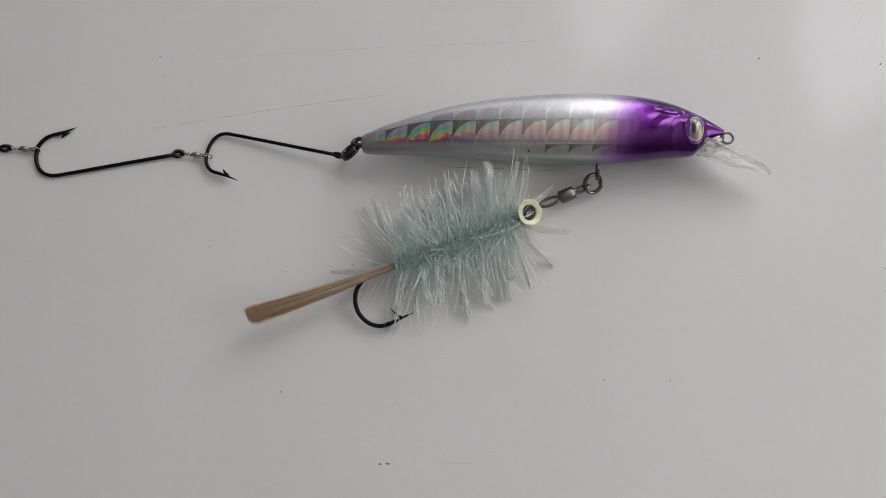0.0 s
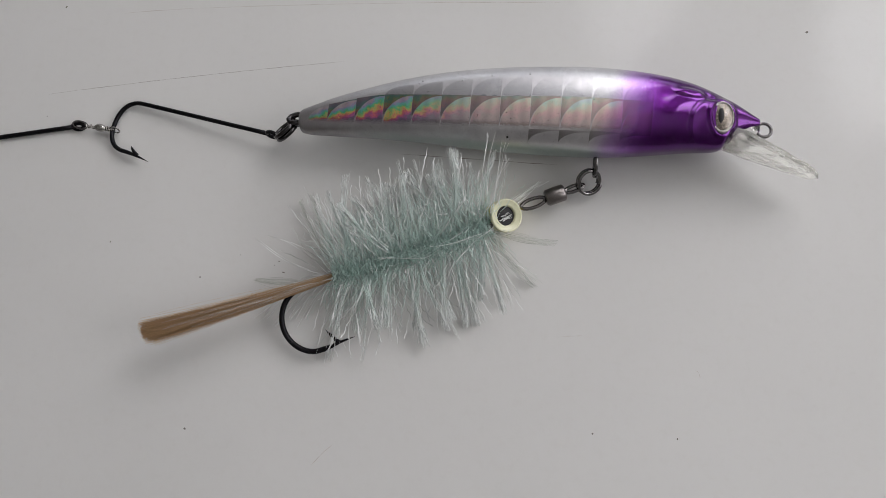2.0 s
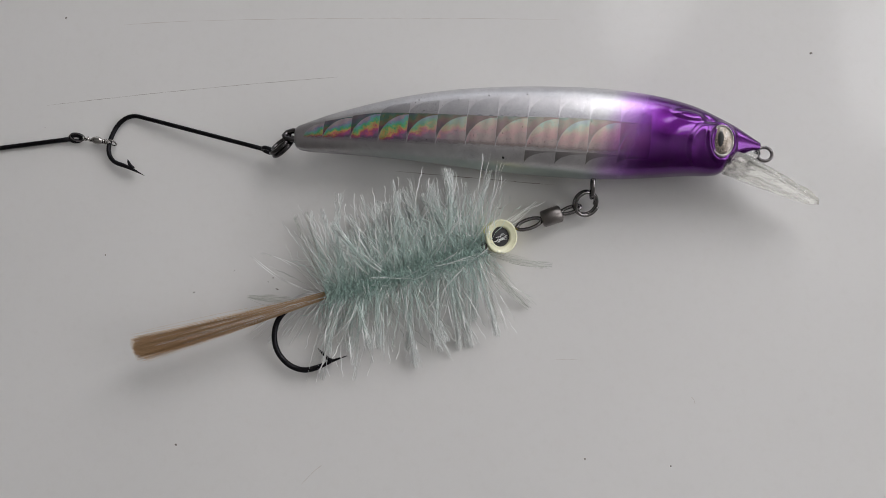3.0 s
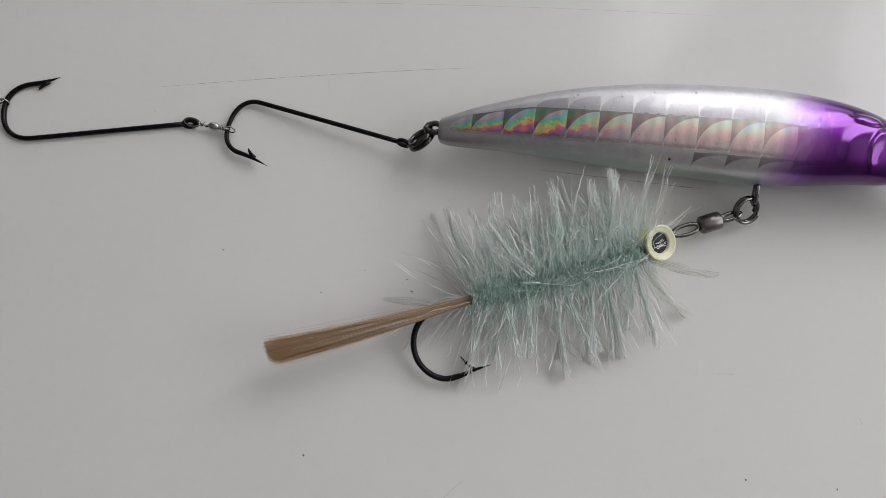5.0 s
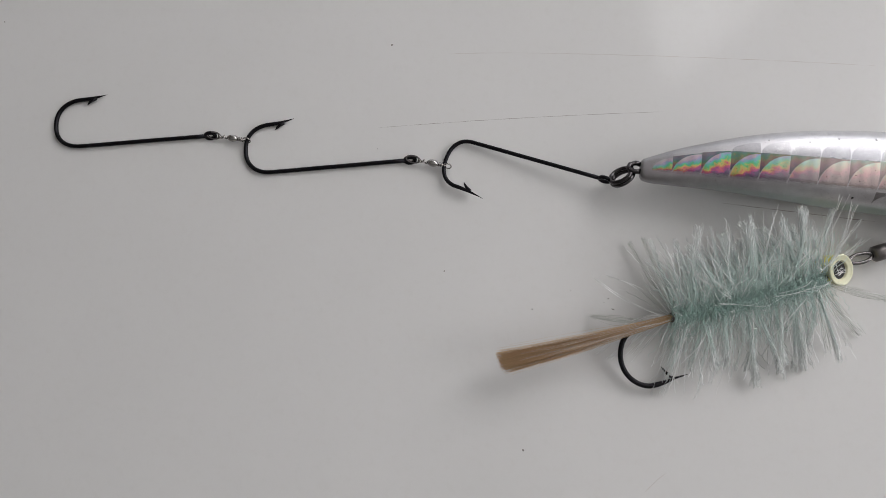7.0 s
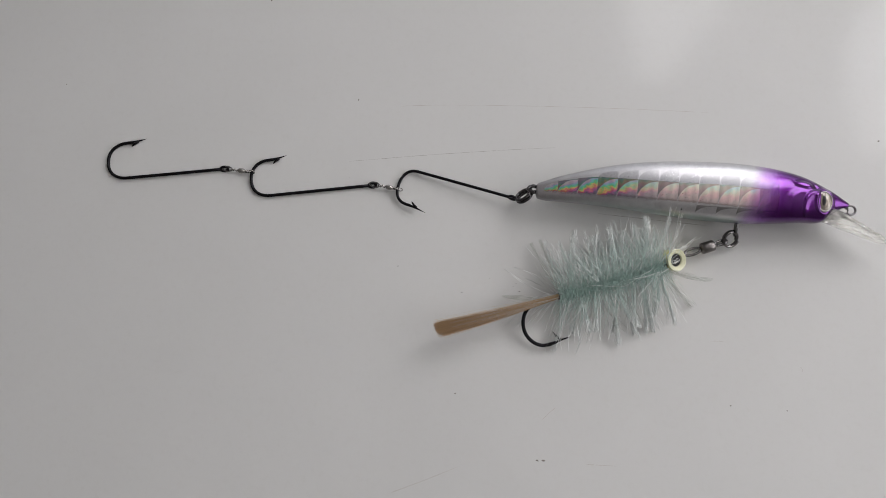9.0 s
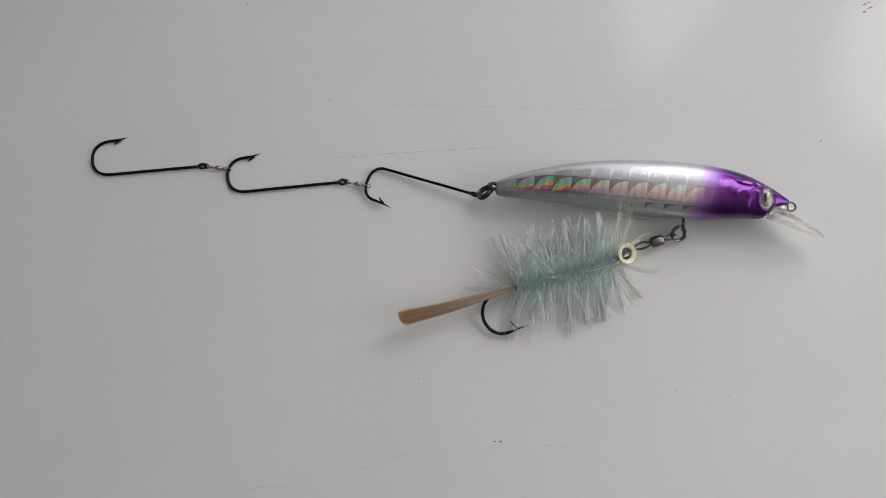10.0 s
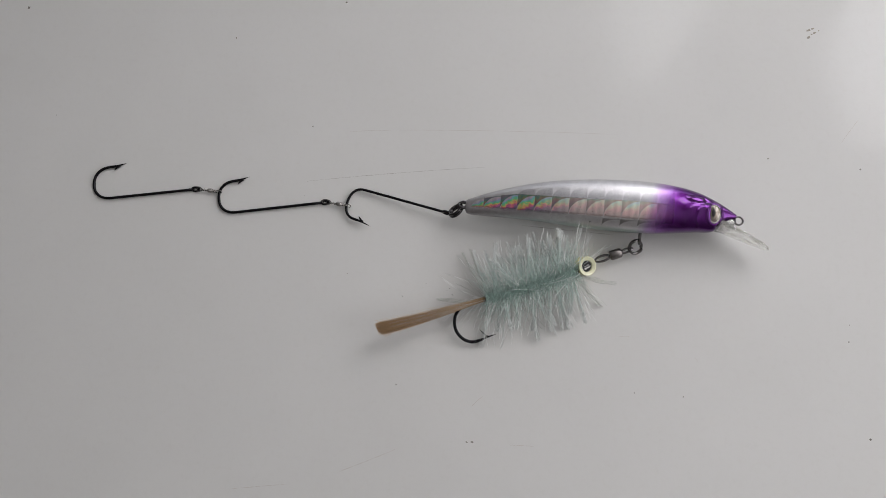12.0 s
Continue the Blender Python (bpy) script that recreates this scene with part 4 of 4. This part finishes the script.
def build_fly():
    rnd = random.Random(7)
    fly = thing("streamer_fly", "pale mint fibre streamer fly with tan bristle tail and cream bead", "fishing fly")
    part("body_core", tube(bmesh.new(), [tuple(spine(i / 20)) for i in range(21)], [0.7 + 0.6 * math.sin(math.pi * (0.15 + 0.8 * i / 20)) for i in range(21)], 14), M_CORE, fly, "mint thread-wound core")
    locks = coat(rnd, 17, 1, (42, 76), 0.36) + coat(rnd, 9, 1, (18, 32), 0.36, True) + coat(rnd, 14, -1, (28, 48), 0.34)
    thin = [p for lock in coat(rnd, 16, 1, (6, 12), 0.2) + coat(rnd, 12, -1, (5, 10), 0.2) for p in lock]
    single = [lock[0] for lock in coat(rnd, 62, 1, (1, 1), 0.2) + coat(rnd, 44, -1, (1, 1), 0.2)]
    for _ in range(64):
        side = 1 if rnd.random() < 0.6 else -1
        single += tuft(rnd, rnd.random(), side * (100 + rnd.gauss(0, 30)), rnd.uniform(9, 20), rnd.uniform(7, 14) if side > 0 else rnd.uniform(2, 8), 1, 0.6)
    # Glints made as geometry: short loose white strands scattered over the body.
    glint = []
    for _ in range(46):
        c = spine(rnd.random()) + np.array([rnd.gauss(-1, 3), rnd.uniform(-7, 9), rnd.uniform(4.5, 8.5)])
        q, size = rnd.uniform(0, 3.14), rnd.uniform(0.8, 2.6)
        d = np.array([math.cos(q), math.sin(q), rnd.uniform(-0.3, 0.3)]) * size
        glint.append([c + d * (i / 3 - 0.5) for i in range(4)])
    strands("glinting_fibre", glint, [rnd.uniform(0.07, 0.12) for _ in glint], M_WHITEHAIR, fly, "short white strands imitating glints among the fibres")
    for lock in locks:
        strands("tuft", lock, [rnd.uniform(0.034, 0.072) for _ in lock], M_HAIR, fly)
    strands("thin_fibre", thin, [rnd.uniform(0.03, 0.055) for _ in thin], M_HAIR, fly, "thin pale fibres between the tufts")
    strands("loose_fibre", single, [rnd.uniform(0.075, 0.125) for _ in single], M_WHITEHAIR, fly, "loose white fibres")
    # long fibres that cross the others
    crossing = []
    for _ in range(70):
        s0, upper = rnd.random(), rnd.random() < 0.55
        lean = rnd.choice((-1, 1)) * rnd.uniform(18, 52)
        crossing += tuft(rnd, s0, (108 if upper else -84) + lean, rnd.uniform(11, 20), rnd.uniform(6, 13) if upper else rnd.uniform(0.5, 6), 1, 1.2, 20, 0.12)
    strands("crossing_fibre", crossing, [rnd.uniform(0.05, 0.09) for _ in crossing], M_STRAY, fly, "greyish fibres lying across the others")
    # frayed white ends
    tips = [p[18:] for n, p in enumerate([p for lock in locks for p in lock]) if n % 5 < 3]
    tips = [[q + np.array([rnd.gauss(0, 0.07), rnd.gauss(0, 0.07), 0.12]) for q in p] for p in tips]
    strands("frayed_tip", tips, [rnd.uniform(0.04, 0.07) for _ in tips], M_WHITEHAIR, fly, "frayed white fibre ends")
    # mint fuzz: crinkled and short round the core, longer and straighter among the fibres
    fuzz = []
    for _ in range(1500):
        a = spine(rnd.random()) + np.array([rnd.gauss(0, 0.6), rnd.gauss(0.9, 2.1), rnd.gauss(0.8, 1.0)])
        ang, el, size = rnd.uniform(0, 6.283), rnd.uniform(-0.2, 1.2), rnd.uniform(1.2, 3.4)
        d = np.array([math.cos(ang) * math.cos(el), math.sin(ang) * math.cos(el) * 1.3, math.sin(el) * 0.8]) * size
        ph = rnd.uniform(0, 6.28)
        fuzz.append([a + d * (i / 6) + np.array([math.sin(ph + i * 1.9), math.cos(ph * 2 + i * 1.7), math.sin(ph + i * 2.3)]) * 0.28 * min(1, i) for i in range(7)])
    along = (SPINE_B - SPINE_A) / np.linalg.norm(SPINE_B - SPINE_A)
    over = np.array([-along[1], along[0], 0.0])
    wound = []
    for _ in range(620):
        c, r, lean, ph = spine(rnd.uniform(0.0, 0.99)), rnd.uniform(1.3, 2.9), rnd.gauss(0, 1.3), rnd.uniform(0, 6.28)
        a0, a1 = rnd.uniform(-0.4, 1.0), rnd.uniform(2.0, 3.5)
        turns = [a0 + (a1 - a0) * i / 9 for i in range(10)]
        wound.append([c + over * r * math.cos(q) + np.array([0, 0, r * 0.85 * math.sin(q)]) + along * (lean * (q - 1.6) * 0.5 + 0.2 * math.sin(ph + 3.1 * q)) for q in turns])
    strands("wound_fibre", wound, [rnd.uniform(0.05, 0.1) for _ in wound], M_MINT, fly, "mint fibre wound round the body")
    strands("crinkled_fuzz", fuzz, [rnd.uniform(0.04, 0.075) for _ in fuzz], M_MINT, fly, "crinkled mint fuzz")
    under = []
    for _ in range(900):
        s0, side = rnd.random(), 1 if rnd.random() < 0.68 else -1
        angle = (112 - 14 * s0 if side > 0 else -98 + 30 * s0) + rnd.gauss(0, 17)
        under += tuft(rnd, s0, angle, rnd.uniform(5, 15) if side > 0 else rnd.uniform(4, 13), rnd.uniform(3, 13) if side > 0 else rnd.uniform(1, 7), 1, 0.8, 16, 0.22)
    strands("under_fibre", under, [rnd.uniform(0.035, 0.075) for _ in under], M_PALEMINT, fly, "pale mint under-fibres")
    loose = [[np.array([31 + 27 * t, -31.2 + 10.6 * t - 1.9 * math.sin(math.pi * t) + 0.7 * math.sin(11 * t + 0.5 * k) + 0.25 * math.sin(23 * t + k) + (0.28 * k - 0.5) * math.sin(math.pi * t * (1 + 0.12 * k)), 8.3 + 0.1 * k - 1.2 * abs(t - 0.5)]) for t in [i / 15 for i in range(16)]] for k in range(5)]
    strands("loose_thread", loose, [0.05, 0.065, 0.04, 0.06, 0.05], M_WHITEHAIR, fly, "loose pale thread along the body")

    # stray strands
    def stray(a, b, count, spread, arch, z1):
        made = []
        for _ in range(count):
            e = np.array([b[0] + rnd.gauss(0, spread), b[1] + rnd.gauss(0, spread), z1 + abs(rnd.gauss(0, 0.4))])
            s = np.array(a) + np.array([rnd.gauss(0, 0.3) for _ in range(3)])
            bow = np.array([rnd.gauss(0, 0.5), arch + rnd.gauss(0, 0.5), 1.0])
            made.append([s + (e - s) * (i / 9) + bow * math.sin(math.pi * i / 9) for i in range(10)])
        return made

    a = (20.6, -35.5, 5)
    wisps = stray(a, (-0.2, -28.0), 2, 0.2, -0.7, 4.0) + stray(a, (2.4, -27.3), 2, 0.3, 1.8, 5.0)
    wisps += stray((33.5, -28.6, 9.0), (20.9, -24.0), 6, 0.25, 1.4, 10.5)
    wisps += stray(a, (5.5, -47.5), 8, 2.0, 1.6, 0.8) + stray(a, (12.5, -45.5), 8, 2.8, 0.8, 1.2) + stray((24, -35, 5), (20.5, -55.5), 7, 1.0, 0.2, 0.5)
    wisps += stray((58, -17, 5), (68.4, -7.2), 9, 0.5, 0.0, 1.0) + tuft(rnd, 0.95, 92, 20.0, 17.0, 4, 0.5, 10) + tuft(rnd, 0.99, 84, 18.5, 15.0, 4, 0.5, 10) + tuft(rnd, 0.98, 76, 15.0, 16.0, 3, 0.5, 10)
    # The left-hand tufts lie in shadow; the grey fibre colour carries that shade.
    for b, e, n, spread, arch, z in (((14.5, -37.3, 4.0), (0.4, -37.7), 30, 0.28, -0.2, 2.4), ((56, -21, 5.5), (72.0, -23.8), 22, 0.5, -0.6, 8.5), ((56, -21, 5), (68.6, -32.4), 30, 0.65, -1.0, 0.5), ((55, -22, 5), (62.0, -38.0), 22, 0.7, -0.8, 0.6), ((21.5, -34.6, 5), (8.2, -16.4), 22, 0.3, -0.8, 1.2), ((22.5, -34.2, 5), (11.6, -14.9), 18, 0.3, -1.2, 2.6)):
        lock = stray(b, e, n, spread, arch, z)
        strands("stray_tuft", lock, [rnd.uniform(0.03, 0.055) for _ in lock], M_STRAY, fly, "tuft sticking out, greyed partly for shade")
    gloss = stray(a, (3.5, -45.5), 3, 0.8, 2.6, 2.0) + stray(a, (6.5, -48.0), 3, 0.9, 2.8, 1.6) + stray(a, (10.5, -46.5), 3, 0.9, 2.2, 2.2) + stray((24, -35.5, 5), (17.5, -49.0), 3, 1.4, 0.4, 1.0)
    strands("glossy_strand", gloss, [rnd.uniform(0.11, 0.15) for _ in gloss], M_WHITEHAIR, fly, "long glossy strands over the hook")
    strands("stray_strand", wisps, [rnd.uniform(0.06, 0.1) for _ in wisps], M_WHITEHAIR, fly, "stray pale strands")

    # tail: a flat brush of tan bristles, cut square
    tail = []
    for _ in range(760):
        u, v = rnd.uniform(-1, 1), rnd.uniform(-1, 1)
        a = np.array([20.8, -35.3, 5.2]) + np.array([rnd.gauss(0, 0.3), u * 0.75, v * 0.6])
        u *= rnd.choice((1.0, 0.85, 0.7, 0.5, 1.35))
        e = np.array([-21.2, -53.2, 10.4]) + np.array([-u * 1.1 + rnd.uniform(-1.3, 1.7), u * 2.05 + rnd.gauss(0, 0.35), v * 0.8])
        sag = rnd.gauss(0.5, 0.35)
        tail.append([a + (e - a) * (i / 9) + np.array([0, -0.5 * math.sin(math.pi * i / 9), sag * math.sin(math.pi * i / 9)]) for i in range(10)])
    for _ in range(2):
        a, e = np.array([18.0, -36.2, 5.8]), np.array([-20.5 + rnd.uniform(-1, 3), -49.5 + rnd.uniform(-0.6, 2.2), 10.0])
        tail.append([a + (e - a) * (i / 9) + np.array([0, 0.4, 0.8]) * math.sin(math.pi * i / 9) for i in range(10)])
    strands("bristle_tail", tail, [rnd.uniform(0.028, 0.056) if n < 760 else 0.03 for n in range(len(tail))], M_BRISTLE, fly, "flat tail of tan bristles cut square", False)

    # Pale bristles and painted glints: white slices of bristle paths raised over the tail.
    pale = [[q + np.array([0, 0, 0.5 + 0.1 * i]) for i, q in enumerate(tail[n][k : k + 5])] for n, k in ((rnd.randrange(760), rnd.randrange(0, 5)) for _ in range(60))]
    strands("bristle_glint", pale, [0.025] * len(pale), M_WHITEHAIR, fly, "short white strands for pale bristles and glints", False)

    # hook bend and point below the tail
    shank = [(56.0, -20.5, 5.2), (40.0, -27.4, 4.8), (24.0, -34.2, 4.5), (15.0, -37.8, 4.4)]
    bend = [(11.2, -39.8, 4.3), (9.2, -42.4, 4.2), (8.6, -45.6, 4.0), (9.2, -48.8, 3.5), (10.9, -51.4, 2.9), (13.6, -53.2, 2.4), (16.8, -53.7, 2.1), (20.0, -52.6, 2.0), (23.2, -50.8, 2.0), (26.6, -49.2, 2.0)]
    pts = shank + bend
    dense = []
    for i in range(len(pts) - 1):
        p0, p1, p2, p3 = (Vector(pts[min(max(j, 0), len(pts) - 1)]) for j in (i - 1, i, i + 1, i + 2))
        for k in range(5):
            t = k / 5
            dense.append(0.5 * ((2 * p1) + (p2 - p0) * t + (2 * p0 - 5 * p1 + 4 * p2 - p3) * t * t + (3 * p1 - p0 - 3 * p2 + p3) * t**3))
    dense.append(Vector(pts[-1]))
    n = len(dense)
    hook = part("hook", tube(bmesh.new(), dense, [0.68 if i < n - 11 else 0.68 * max(0.04, (n - 1 - i) / 11) ** 0.8 for i in range(n)], 12), M_BLACK, fly, "black bent hook")
    part("barb", tube(bmesh.new(), [(23.0, -50.9, 2.0), (21.6, -50.0, 2.2), (20.2, -48.9, 2.6), (19.4, -48.2, 2.8)], [0.55, 0.45, 0.25, 0.04], 8), M_BLACK, hook)

    # bead eye at the head, thread wraps behind it
    seat = Matrix.Translation(Vector((58.3, -17.0, 1.9)) * MM) @ Euler((radians(6), radians(26), 0)).to_matrix().to_4x4()
    bead = part("bead_eye", lathe(bmesh.new(), ((1.8, 0.0), (3.3, 0.1), (3.75, 0.7), (3.85, 2.6), (3.8, 5.0)), 36, seat), M_YELLOW, fly, "yellow translucent bead")
    part("rim", lathe(bmesh.new(), ((3.85, 4.8), (4.12, 5.2), (4.08, 5.6), (3.85, 5.78), (3.6, 5.66), (3.3, 5.5), (2.75, 5.4), (2.4, 5.28), (2.3, 4.4)), 36, seat), M_CREAM, bead, "cream rim")
    part("pupil", lathe(bmesh.new(), ((2.5, 4.7), (1.2, 4.85), (0, 4.9)), 24, seat), M_PUPIL, bead, "black pupil")
    inner = []
    for _ in range(12):
        q = np.array([60.6, -17.7, 6.8])
        a, e = q + np.array([rnd.uniform(-1.6, -0.2), rnd.uniform(-1.5, -0.2), 0.4]), q + np.array([rnd.uniform(0.2, 1.5), rnd.uniform(-0.4, 1.3), -0.3])
        inner.append([a + (e - a) * (i / 4) for i in range(5)])
    strands("eye_fibres", inner, [0.07] * 12, M_WHITEHAIR, bead, "white fibres across the pupil")
    for i, (x, y) in enumerate(((56.0, -20.6), (56.5, -20.2), (56.9, -19.8))):
        part("thread_wrap", tube(bmesh.new(), [(x + 0.5 * math.sin(a), y + 1.3 * math.cos(a), 5.5 + 1.4 * math.sin(a)) for a in [2 * math.pi * k / 18 for k in range(18)]], 0.28, 8, True), M_THREAD, fly, "dark binding thread")
    part("thread_wrap", tube(bmesh.new(), [(20.6 + 0.3 * math.sin(a), -35.3 + 1.0 * math.cos(a), 5.2 + 1.0 * math.sin(a)) for a in [2 * math.pi * k / 18 for k in range(18)]], 0.45, 8, True), M_THREAD, fly, "dark binding thread")
    return fly


build_fly()
